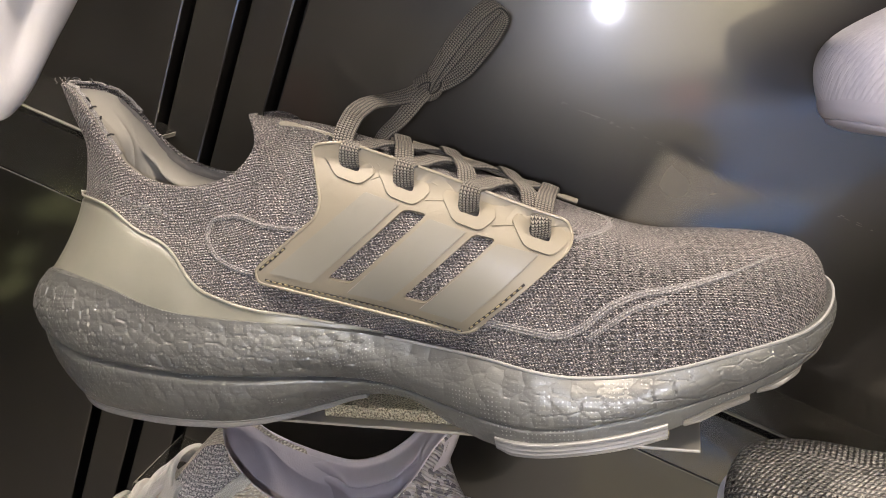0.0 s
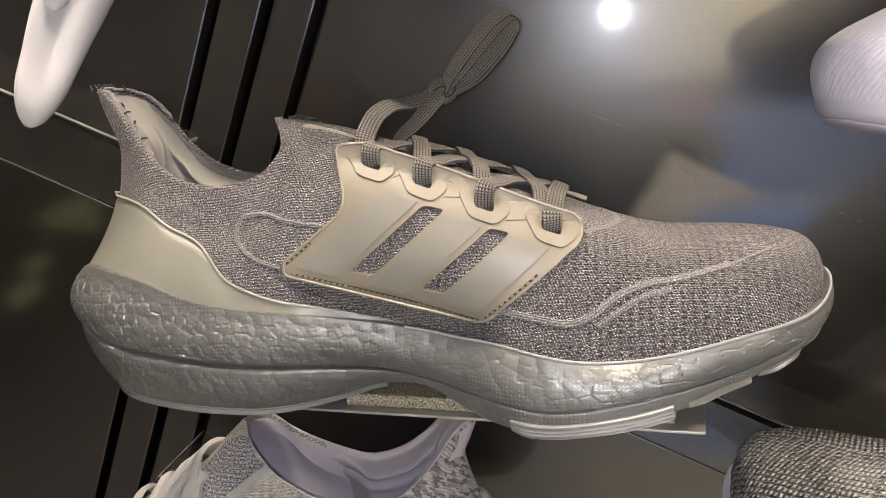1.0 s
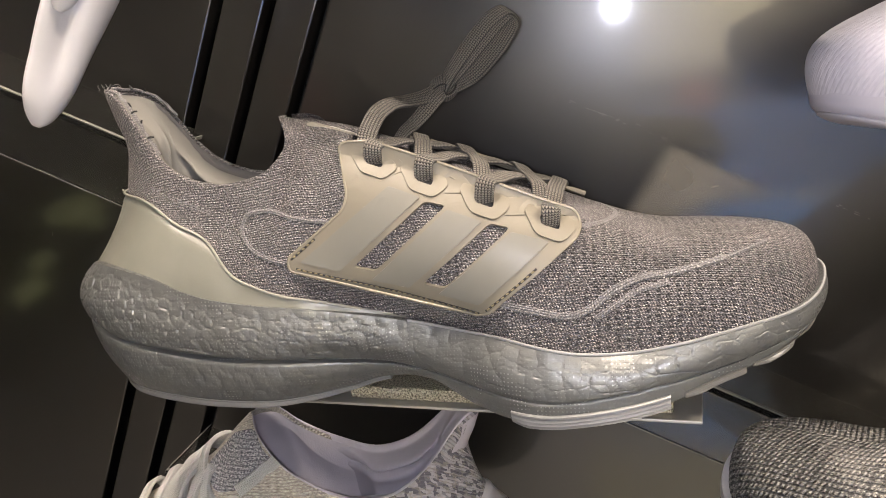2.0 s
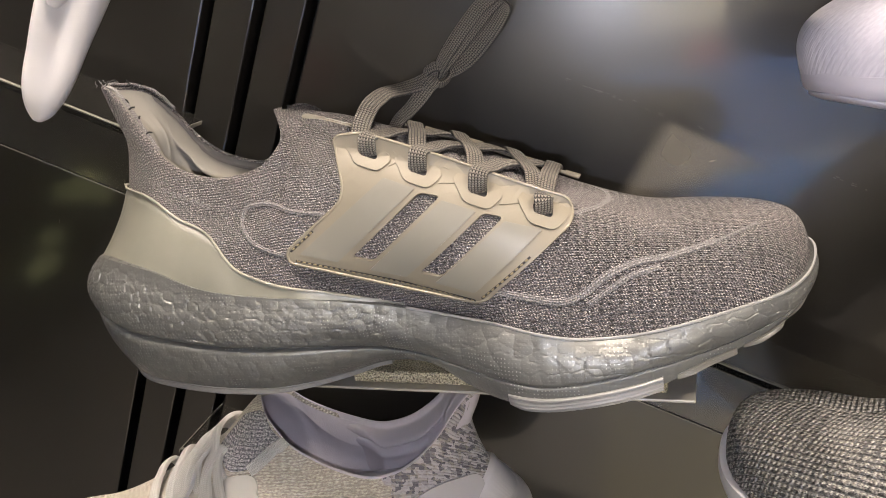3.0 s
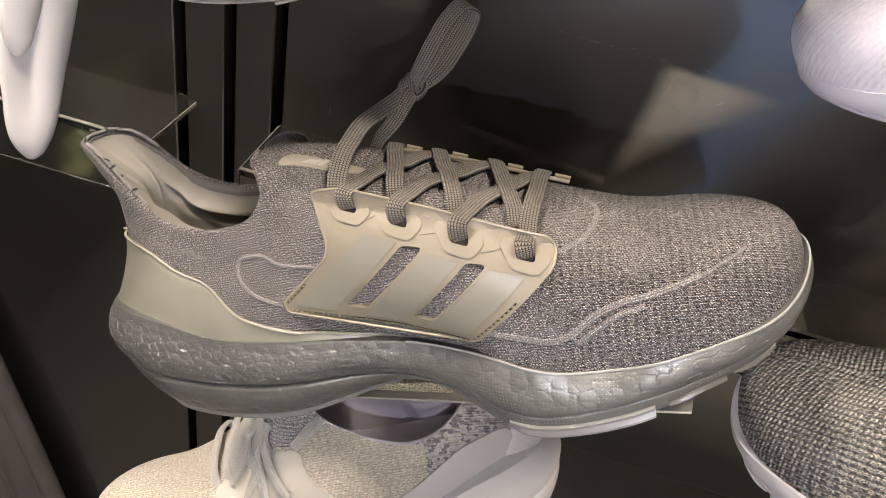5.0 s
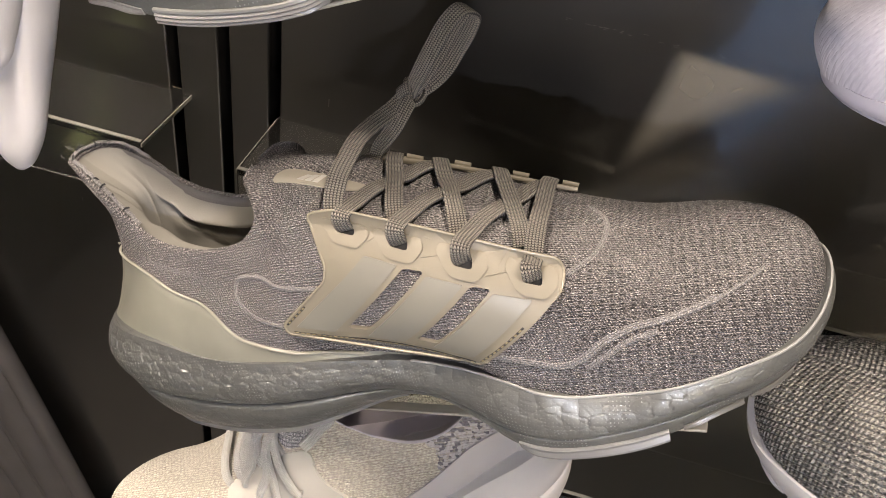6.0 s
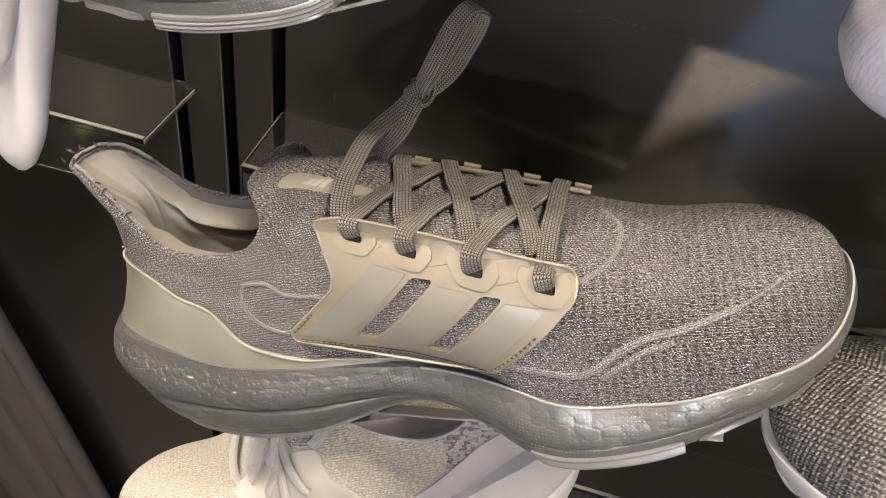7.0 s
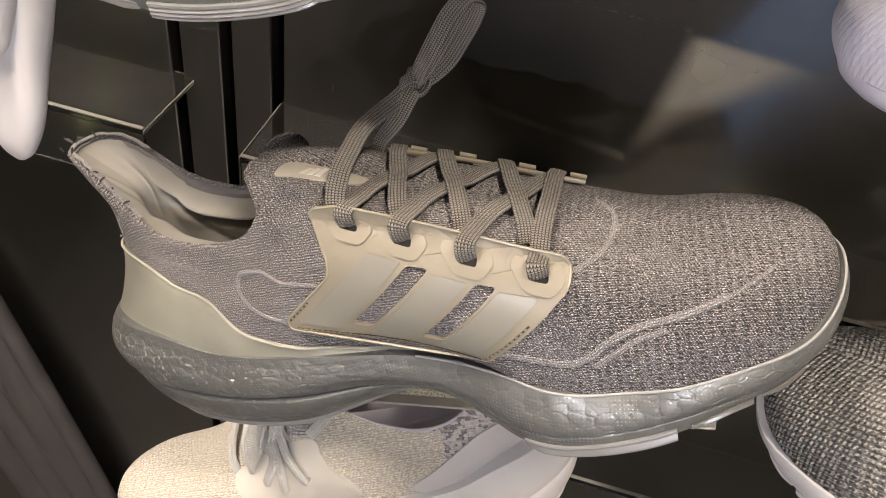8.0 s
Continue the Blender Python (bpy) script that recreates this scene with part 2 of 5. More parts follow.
def rubber_clear(name, colour, transmission=0.25):
    m, nodes, links, bsdf = material(name)
    vec = coords(nodes, links, "Object", (1, 1, 1))
    n = noise_at(nodes, links, vec, 60, 3)
    links.new(ramp(nodes, links, n, [(0.3, tuple(c * 0.85 for c in colour)), (0.7, colour)]), bsdf.inputs["Base Color"])
    bsdf.inputs["Transmission Weight"].default_value = transmission
    bsdf.inputs["Roughness"].default_value = 0.3
    bump(nodes, links, bsdf, noise_at(nodes, links, vec, 300, 2), 0.3, 0.0002)
    return m


def glitter_pad(name):
    m, nodes, links, bsdf = material(name)
    vec = coords(nodes, links, "Object", (1, 1, 1))
    v = nodes.new("ShaderNodeTexVoronoi")
    v.inputs["Scale"].default_value = 1100
    links.new(vec, v.inputs["Vector"])
    links.new(ramp(nodes, links, noise_at(nodes, links, vec, 1300, 2), [(0.35, (0.10, 0.085, 0.05)), (0.6, (0.55, 0.50, 0.36))]), bsdf.inputs["Base Color"])
    bump(nodes, links, bsdf, v.outputs["Distance"], 1.0, 0.0008)
    bsdf.inputs["Roughness"].default_value = 0.6
    return m


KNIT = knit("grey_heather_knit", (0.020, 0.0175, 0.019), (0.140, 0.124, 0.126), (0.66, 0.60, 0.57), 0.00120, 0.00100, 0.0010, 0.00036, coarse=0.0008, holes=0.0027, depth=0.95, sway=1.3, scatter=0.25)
KNIT_LIGHT = knit("pale_grey_knit_tape", (0.13, 0.125, 0.125), (0.235, 0.222, 0.219), (0.42, 0.40, 0.39), 0.0010, 0.0010, 0.0005, 0.00042)
LINING = moulded("beige_grey_lining_cloth", (0.222, 0.212, 0.188), 0.8, 1500, 0.0002)
CAGE = moulded("khaki_moulded_overlay", (0.210, 0.187, 0.141), 0.5, 1400, 0.00004, spot=0.04)
CAGE_RIM = moulded("glossy_khaki_rim", (0.26, 0.235, 0.18), 0.25, 1400, 0.00002, spot=0.04)
STRIPE = moulded("grey_khaki_stripe_film", (0.198, 0.189, 0.160), 0.4, 1400, 0.00003, spot=0.03)
COUNTER = moulded("olive_grey_heel_plastic", (0.192, 0.190, 0.158), 0.34, 1200, 0.00004, spot=0.14)
# collar band's cloth, its grey darkened for the shade on the far side
BAND = moulded("shaded_collar_cloth", (0.095, 0.090, 0.088), 0.85, 1500, 0.0003, spot=0.15)
# worn heel rim, its colour lightened for the specular line along it
COUNTER_RIM = moulded("pale_worn_glint_plastic", (0.32, 0.31, 0.26), 0.2, 500, 0.0002, spot=0.2)
FOAM = pellet_foam("silver_grey_pellet_foam", (0.150, 0.154, 0.148))
# moulded lip, paler than the foam for the highlights along its top edge
FOAM_LIP = moulded("pale_grey_foam_lip", (0.30, 0.30, 0.29), 0.35, 500, 0.0003, spot=0.2)
SOLE = rubber_clear("milky_grey_outsole_rubber", (0.27, 0.27, 0.27), 0.35)
SOLE_DULL = rubber_clear("dull_grey_outsole_rubber", (0.20, 0.19, 0.17), 0.35)
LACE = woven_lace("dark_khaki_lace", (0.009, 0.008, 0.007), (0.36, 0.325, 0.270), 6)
STITCH = moulded("gold_beige_thread", (0.25, 0.205, 0.115), 0.7)
HOLE = moulded("eyelet_shadow_cloth", (0.02, 0.02, 0.02), 0.9)
PANEL = gloss_panel("black_gloss_board", (0.0075, 0.0069, 0.0062), 0.32)
PANEL_DARK = moulded("black_slot_lining", (0.006, 0.006, 0.006), 0.6)
ACRYLIC = clear_plastic("smoky_clear_acrylic", (0.78, 0.77, 0.73), 0.05)
EDGE_GLINT = moulded("pale_acrylic_edge_glint", (0.22, 0.215, 0.19), 0.2)
PLATE = moulded("brushed_steel_plate", (0.45, 0.43, 0.38), 0.5, metal=0.6)
PAD = glitter_pad("glittery_gold_grip_pad")
WHITE_KNIT = knit("white_mesh_knit", (0.53, 0.515, 0.60), (0.57, 0.555, 0.635), (0.60, 0.585, 0.66), 0.0026, 0.0024, 0.00012, 0.0012, loops=0.0030, depth=0.35)
COOL_FOAM = moulded("lilac_white_foam", (0.53, 0.515, 0.595), 0.45, 600, 0.0001, spot=0.03)
WHITE = moulded("white_foam", (0.72, 0.70, 0.71), 0.5, 600, 0.0001, spot=0.03)
CREAM_KNIT = knit("cream_flecked_knit", (0.46, 0.42, 0.36), (0.68, 0.63, 0.54), (0.80, 0.76, 0.68), 0.0019, 0.0022, 0.0006, 0.0011, loops=0.0034, heel=((0.20, 0.19, 0.215), (0.58, 0.55, 0.57)))
HEATHER = knit("pale_grey_heather_knit", (0.12, 0.12, 0.14), (0.42, 0.41, 0.43), (0.74, 0.73, 0.74), 0.0016, 0.0014, 0.0006, 0.0006)
CREAM = moulded("cream_overlay", (0.60, 0.58, 0.53), 0.5, 600, 0.0001, spot=0.03)
CREAM_LACE = woven_lace("off_white_lace", (0.68, 0.67, 0.64), (0.86, 0.85, 0.82), 4)
LILAC_FILM = moulded("lilac_white_film", (0.58, 0.56, 0.58), 0.45, spot=0.03)
LILAC = moulded("lilac_grey_lining_cloth", (0.66, 0.62, 0.67), 0.8, 1200, 0.0002)
GREY_KNIT = knit("chunky_grey_knit", (0.075, 0.074, 0.073), (0.48, 0.46, 0.425), (0.74, 0.71, 0.65), 0.0036, 0.0022, 0.0040, 0.0006, holes=0.0042, depth=0.85, sway=0.5, scatter=0.15)
YELLOW = moulded("yellow_rubber", (0.62, 0.36, 0.03), 0.5)
CLOTH = moulded("dark_grey_padded_cloth", (0.060, 0.056, 0.058), 0.75, 700, 0.0004, spot=0.15)
LABEL = moulded("pale_khaki_woven_label", (0.36, 0.335, 0.275), 0.6, 2200, 0.0002)
LABEL_PRINT = moulded("pale_label_print", (0.52, 0.51, 0.47), 0.6)
SCUFF = moulded("pale_scratch", (0.12, 0.117, 0.11), 0.6)
def light_box(name, colour, strength):
    """The glowing face of a box added for its patch in the wall's reflection."""
    m, nodes, links, bsdf = material(name)
    vec = coords(nodes, links, "Object", (1, 1, 1))
    links.new(ramp(nodes, links, noise_at(nodes, links, vec, 6, 2), [(0.35, tuple(c * 0.6 for c in colour)), (0.6, colour)]), bsdf.inputs["Emission Color"])
    bsdf.inputs["Emission Strength"].default_value = strength
    bsdf.inputs["Base Color"].default_value = (*colour, 1)
    return m


def lit_film(name, colour, curved):
    """Light on the wall painted as a thin pale film with soft edges: a corner bounded by two straight lines and an arc,
    or a plain streak.
    """
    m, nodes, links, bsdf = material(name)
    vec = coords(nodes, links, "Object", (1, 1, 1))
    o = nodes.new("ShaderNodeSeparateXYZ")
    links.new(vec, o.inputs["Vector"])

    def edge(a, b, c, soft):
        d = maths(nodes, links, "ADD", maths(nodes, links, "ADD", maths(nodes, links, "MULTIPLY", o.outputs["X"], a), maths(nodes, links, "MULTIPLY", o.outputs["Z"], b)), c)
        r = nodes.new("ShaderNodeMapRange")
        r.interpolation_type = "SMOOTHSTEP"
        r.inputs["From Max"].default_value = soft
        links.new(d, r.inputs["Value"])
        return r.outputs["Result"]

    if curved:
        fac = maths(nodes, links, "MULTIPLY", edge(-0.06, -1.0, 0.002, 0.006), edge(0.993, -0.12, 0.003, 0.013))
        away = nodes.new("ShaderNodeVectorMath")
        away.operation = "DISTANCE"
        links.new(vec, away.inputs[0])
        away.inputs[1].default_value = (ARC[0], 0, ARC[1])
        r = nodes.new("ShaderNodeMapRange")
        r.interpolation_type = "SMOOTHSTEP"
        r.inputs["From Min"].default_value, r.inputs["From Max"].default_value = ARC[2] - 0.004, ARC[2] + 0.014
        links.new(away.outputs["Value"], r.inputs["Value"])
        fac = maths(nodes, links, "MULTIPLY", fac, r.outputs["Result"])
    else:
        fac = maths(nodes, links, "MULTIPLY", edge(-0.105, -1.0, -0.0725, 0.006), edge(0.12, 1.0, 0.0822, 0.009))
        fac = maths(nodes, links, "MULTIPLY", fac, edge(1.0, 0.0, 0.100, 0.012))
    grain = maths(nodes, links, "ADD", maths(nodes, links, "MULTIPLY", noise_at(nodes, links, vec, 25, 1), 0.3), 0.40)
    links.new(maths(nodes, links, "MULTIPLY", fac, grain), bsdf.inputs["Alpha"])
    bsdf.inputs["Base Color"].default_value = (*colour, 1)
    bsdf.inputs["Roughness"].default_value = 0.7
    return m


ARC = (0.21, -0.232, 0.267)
LIT_PATCH = lit_film("grey_lit_patch", (0.26, 0.245, 0.21), True)
LIT_STREAK = lit_film("grey_lit_streak", (0.26, 0.245, 0.21), False)
BEIGE_BOARD = moulded("beige_display_board", (0.52, 0.48, 0.38), 0.7)
GREY_BOARD = moulded("pale_grey_display_board", (0.32, 0.31, 0.28), 0.7)
OLIVE_BOARD = light_box("yellow_green_glow", (0.80, 0.82, 0.38), 1.0)
RED_BOARD = moulded("dull_red_board", (0.35, 0.06, 0.05), 0.6)
RUNNER = moulded("dark_blue_floor_runner", (0.05, 0.12, 0.30), 0.8)
BLUE_BOARD = moulded("dark_blue_plinth_board", (0.05, 0.15, 0.46), 0.6)
LIT_FLOOR = moulded("beige_lit_floor", (0.42, 0.38, 0.27), 0.8)
ROOM = moulded("dim_shop_wall_paint", (0.10, 0.094, 0.092), 0.8)
FLOORING = moulded("dark_shop_floor", (0.22, 0.202, 0.190), 0.5)


# ---- mesh helpers
def curve(tab, x):
    """Smooth curve through (x, value...) rows, a Hermite spline with limited slopes."""
    t = np.array(tab, float)
    xs, ys = t[:, 0], t[:, 1:]
    x = np.clip(np.atleast_1d(np.array(x, float)), xs[0], xs[-1])
    d = (ys[1:] - ys[:-1]) / (xs[1:] - xs[:-1])[:, None]
    m = np.zeros_like(ys)
    m[0], m[-1] = d[0], d[-1]
    hl, hr = (xs[1:-1] - xs[:-2])[:, None], (xs[2:] - xs[1:-1])[:, None]
    m[1:-1] = (d[:-1] * hr + d[1:] * hl) / (hl + hr)
    i = np.clip(np.searchsorted(xs, x) - 1, 0, len(xs) - 2)
    h = (xs[i + 1] - xs[i])[:, None]
    s = ((x - xs[i])[:, None]) / h
    v = (2 * s**3 - 3 * s**2 + 1) * ys[i] + (s**3 - 2 * s**2 + s) * h * m[i] + (3 * s**2 - 2 * s**3) * ys[i + 1] + (s**3 - s**2) * h * m[i + 1]
    return v[:, 0] if v.shape[1] == 1 else v


def thing(name, m, label, category, group="", kind=""):
    ob = new(name)
    ob.empty_display_size = 0.02
    ob.matrix_world = m
    return tagged(ob, label, category, group, kind)


def finish(me, sharp=40):
    bm = bmesh.new()
    bm.from_mesh(me)
    bmesh.ops.recalc_face_normals(bm, faces=bm.faces)
    bm.to_mesh(me)
    bm.free()
    me.shade_smooth()
    me.set_sharp_from_angle(angle=radians(sharp))


def part(name, verts, faces, mat, parent=None, label="", uvs=None, sharp=12, sides=0.0):
    """One mesh object from vertices and faces. sides: a solid skin of that thickness behind an open sheet."""
    me = bpy.data.meshes.new(name)
    me.from_pydata([tuple(map(float, v)) for v in verts], [], [tuple(map(int, f)) for f in faces])
    if uvs is not None:
        layer = me.uv_layers.new(name="UVMap")
        uvs = np.array(uvs)
        idx = np.zeros(len(me.loops), int)
        me.loops.foreach_get("vertex_index", idx)
        layer.data.foreach_set("uv", uvs[idx].astype(np.float32).ravel())
    me.materials.append(mat)
    finish(me, sharp)
    ob = new(name, me)
    if parent:
        ob.parent = parent
    if label:
        tagged(ob, label)
    if sides:
        s = ob.modifiers.new("skin", "SOLIDIFY")
        s.thickness, s.offset = sides, -1
    return ob


def sheet(rows, closed=False):
    """Faces of a grid of vertices given as an array (n, m, 3)."""
    n, m = rows.shape[:2]
    f = []
    for i in range(n if closed else n - 1):
        for j in range(m - 1):
            a, b = i * m + j, ((i + 1) % n) * m + j
            f.append((a, b, b + 1, a + 1))
    return rows.reshape(-1, 3), f


def box(x0, x1, y0, y1, z0, z1, edge=0.0):
    bm = bmesh.new()
    bmesh.ops.create_cube(bm, size=1)
    bmesh.ops.scale(bm, vec=(x1 - x0, y1 - y0, z1 - z0), verts=bm.verts)
    bmesh.ops.translate(bm, vec=((x0 + x1) / 2, (y0 + y1) / 2, (z0 + z1) / 2), verts=bm.verts)
    if edge:
        bmesh.ops.bevel(bm, geom=bm.edges[:], offset=edge, segments=2, profile=0.5, affect="EDGES")
    bm.verts.ensure_lookup_table()
    out = [v.co.copy() for v in bm.verts], [[v.index for v in f.verts] for f in bm.faces]
    bm.free()
    return out


def rounded(corners, r, steps=5):
    """A polygon with its corners rounded."""
    pts, n = [], len(corners)
    for i in range(n):
        a, b, c = (Vector(corners[(i + k) % n]) for k in (-1, 0, 1))
        u, v = (a - b), (c - b)
        k = min(r, u.length * 0.45, v.length * 0.45)
        p, q = b + u.normalized() * k, b + v.normalized() * k
        for s in range(steps + 1):
            t = s / steps
            pts.append(tuple((1 - t) ** 2 * p + 2 * t * (1 - t) * b + t * t * q))
    return pts


class Side:
    """The outer side of an upper as a target to lay flat shapes on, seen from the front (y towards plus)."""

    def __init__(self, obs, sign=1):
        self.sign = sign
        v, f = [], []
        for ob in obs:
            n = len(v)
            v += [p.co.copy() for p in ob.data.vertices]
            f += [[n + i for i in p.vertices] for p in ob.data.polygons]
        self.tree = BVHTree.FromPolygons(v, f)

    def front(self, x, z):
        s = self.sign
        for dz in (0, -0.001, 0.001, -0.003, -0.006):
            p, n, _, _ = self.tree.ray_cast(Vector((x, -0.3 * s, z + dz)), Vector((0, s, 0)))
            if p:
                return Vector((x, p.y, z)), (n if n.y * s < 0 else -n)
        p, n, _, _ = self.tree.find_nearest(Vector((x, -0.03 * s, z)))
        return p, (n if n.y * s < 0 else -n)

    def top(self, x, y):
        p, n, _, _ = self.tree.ray_cast(Vector((x, y, 0.3)), Vector((0, 0, -1)))
        if not p:
            p, n, _, _ = self.tree.find_nearest(Vector((x, y, 0.1)))
        return p, (n if n.z > 0 else -n)


class StandingSide(Side):
    """The same side, but near the crown the film leaves the upper and stands on as a thin flange."""

    def front(self, x, z):
        near = [Side.front(self, x + a, z + b) for a in (-0.004, 0.0, 0.004) for b in (-0.004, 0.0, 0.002)]
        n = sum((q[1] for q in near), Vector((0, 0, 0))).normalized()
        p = Vector((x, sum(q[0].y for q in near) / 9, z))
        k = min(1, max(0, (p.y + 0.0335) / 0.004))
        flat = Vector((0.0, -0.92, 0.38))
        y = p.y if k == 0 else -0.0335 + 0.0028 * (1 - (1 - k) ** 2) * 1.0
        return Vector((x, min(p.y, y), z)), (n * (1 - k) + flat * k).normalized()


def overlay(name, target, outline, mat, parent, lift, thick, holes=(), step=0.004, label="", bevel=0.0004):
    """A moulded film of that outline (x, z), laid on the target's front and standing proud of it."""
    bm = bmesh.new()
    for loop in (outline, *holes):
        vs = [bm.verts.new((p[0], 0, p[1])) for p in loop]
        for i in range(len(vs)):
            bm.edges.new((vs[i - 1], vs[i]))
    bmesh.ops.triangle_fill(bm, edges=bm.edges[:], use_beauty=True)
    xs, zs = [p[0] for p in outline], [p[1] for p in outline]
    for axis, lo, hi in ((0, min(xs), max(xs)), (2, min(zs), max(zs))):
        for c in np.arange(math.ceil(lo / step) * step, hi, step):
            co, no = [0, 0, 0], [0, 0, 0]
            co[axis], no[axis] = c, 1
            bmesh.ops.bisect_plane(bm, geom=bm.verts[:] + bm.edges[:] + bm.faces[:], plane_co=co, plane_no=no, dist=1e-5)
    spot = {}
    for v in bm.verts:
        spot[v] = target.front(v.co.x, v.co.z)
    base = list(bm.verts)
    new_geom = bmesh.ops.extrude_face_region(bm, geom=bm.faces[:])["geom"]
    tops = [g for g in new_geom if isinstance(g, bmesh.types.BMVert)]
    near = {(round(v.co.x, 6), round(v.co.z, 6)): spot[v] for v in base}
    for v in tops:
        p, n = near[(round(v.co.x, 6), round(v.co.z, 6))]
        v.co = p + n * (lift + thick)
    for v in base:
        p, n = spot[v]
        v.co = p + n * (lift - 0.0008)
    bmesh.ops.recalc_face_normals(bm, faces=bm.faces)
    me = bpy.data.meshes.new(name)
    bm.to_mesh(me)
    bm.free()
    layer = me.uv_layers.new(name="UVMap")
    for loop in me.loops:
        layer.data[loop.index].uv = (me.vertices[loop.vertex_index].co.x, me.vertices[loop.vertex_index].co.z)
    me.materials.append(mat)
    me.shade_smooth()
    me.set_sharp_from_angle(angle=radians(50))
    ob = new(name, me)
    ob.parent = parent
    if bevel:
        b = ob.modifiers.new("edge", "BEVEL")
        b.width, b.segments, b.limit_method, b.angle_limit = bevel, 2, "ANGLE", radians(60)
    if label:
        tagged(ob, label)
    return ob


def smooth_path(pts, n):
    p = np.array(pts, float)
    d = np.r_[0, np.cumsum(np.linalg.norm(np.diff(p, axis=0), axis=1))]
    return curve(np.c_[d, p], np.linspace(0, d[-1], n))


def ribbon(name, path, normals, width, thick, mat, parent=None, label="", across=0.0):
    """A flat lace along a path; normals point out of its flat face."""
    path, normals = np.array(path, float), np.array(normals, float)
    n = len(path)
    tan = np.gradient(path, axis=0)
    tan /= np.linalg.norm(tan, axis=1)[:, None]
    side = np.cross(tan, normals)
    side /= np.linalg.norm(side, axis=1)[:, None]
    up = np.cross(side, tan)
    run = np.r_[0, np.cumsum(np.linalg.norm(np.diff(path, axis=0), axis=1))]
    m = 16
    a = np.linspace(0, 2 * math.pi, m, endpoint=False)
    ca, sa = np.cos(a), np.sin(a)
    cx = np.sign(ca) * np.abs(ca) ** 0.5 * width / 2
    cz = np.sign(sa) * np.abs(sa) ** 0.7 * thick / 2
    rows = path[:, None, :] + side[:, None, :] * cx[None, :, None] + up[:, None, :] * cz[None, :, None]
    verts = rows.reshape(-1, 3)
    faces = [(i * m + j, i * m + (j + 1) % m, (i + 1) * m + (j + 1) % m, (i + 1) * m + j) for i in range(n - 1) for j in range(m)]
    faces += [list(range(m)), [(n - 1) * m + j for j in range(m)]]
    uvs = np.zeros((n, m, 2))
    uvs[:, :, 0] = run[:, None]
    uvs[:, :, 1] = ((cx / width + 0.5) * (across or 1.0))[None, :]
    return part(name, verts, faces, mat, parent, label, uvs.reshape(-1, 2), sharp=80)


# ---- a running shoe, heel at x 0, toe at x 0.31, its outer side towards minus y
LATERAL = [(0.010, 0.034), (0.04, 0.0370), (0.08, 0.0395), (0.11, 0.0385), (0.135, 0.0355), (0.15, 0.0335), (0.165, 0.034), (0.18, 0.037), (0.195, 0.0440), (0.21, 0.0478), (0.225, 0.0495), (0.24, 0.0500), (0.27, 0.0500), (0.312, 0.050)]
MEDIAL = [(0.010, 0.034), (0.04, 0.037), (0.08, 0.036), (0.12, 0.034), (0.16, 0.036), (0.20, 0.041), (0.24, 0.046), (0.27, 0.046), (0.312, 0.044)]
UPPER_LAT = [(0.010, 0.034), (0.04, 0.0360), (0.08, 0.0375), (0.12, 0.0375), (0.16, 0.039), (0.20, 0.0440), (0.24, 0.0485), (0.27, 0.0495), (0.312, 0.049)]
ZTOP = [(0.006, 0.0565), (0.03, 0.0597), (0.045, 0.0585), (0.06, 0.0549), (0.08, 0.0474), (0.10, 0.0431), (0.12, 0.0403), (0.135, 0.0377), (0.15, 0.0347), (0.165, 0.0315), (0.18, 0.0288), (0.195, 0.0272), (0.21, 0.0250), (0.225, 0.0228), (0.24, 0.0230), (0.255, 0.0262), (0.27, 0.0295), (0.28, 0.0315), (0.29, 0.0335), (0.30, 0.0355), (0.307, 0.0380), (0.314, 0.0425)]
ZBOT = [(0.006, 0.0090), (0.035, 0.0060), (0.06, 0.0028), (0.085, 0.0004), (0.10, -0.0008), (0.12, -0.0006), (0.135, 0.0020), (0.15, 0.0068), (0.165, 0.0070), (0.18, 0.0015), (0.195, -0.0008), (0.21, -0.0012), (0.225, 0.0005), (0.24, 0.0030), (0.255, 0.0072), (0.27, 0.0135), (0.28, 0.0163), (0.29, 0.0197), (0.30, 0.0240), (0.314, 0.0310)]
ZSEAM = [(0.006, 0.0400), (0.03, 0.0345), (0.045, 0.0290), (0.06, 0.0260), (0.08, 0.0229), (0.10, 0.0205), (0.12, 0.0188), (0.135, 0.0168), (0.15, 0.0150), (0.165, 0.0120), (0.18, 0.0092), (0.195, 0.0080), (0.21, 0.0066), (0.225, 0.0079), (0.24, 0.0106), (0.255, 0.0140), (0.27, 0.0175), (0.28, 0.0202), (0.29, 0.0235), (0.30, 0.0275), (0.314, 0.0345)]
# how far the sole's wall lies inside its widest outline, at its top edge, its seam and its foot
IN_TOP = [(0.010, 0.0075), (0.03, 0.0060), (0.045, 0.0035), (0.06, 0.0015), (0.12, 0.0010), (0.15, 0.0023), (0.165, 0.0034), (0.18, 0.0040), (0.195, 0.0052), (0.21, 0.0036), (0.24, 0.0058), (0.255, 0.0035), (0.27, 0.0030), (0.28, 0.0025), (0.29, 0.0008), (0.314, 0.0008)]
IN_SEAM = [(0.010, 0.0030), (0.04, 0.0010), (0.08, 0.0003), (0.10, 0.0012), (0.12, 0.0040), (0.135, 0.0072), (0.15, 0.0070), (0.165, 0.0056), (0.18, 0.0020), (0.195, 0.0), (0.24, 0.0010), (0.255, 0.0025), (0.27, 0.0040), (0.28, 0.0040), (0.29, 0.0028), (0.30, 0.0010), (0.314, 0.0012)]
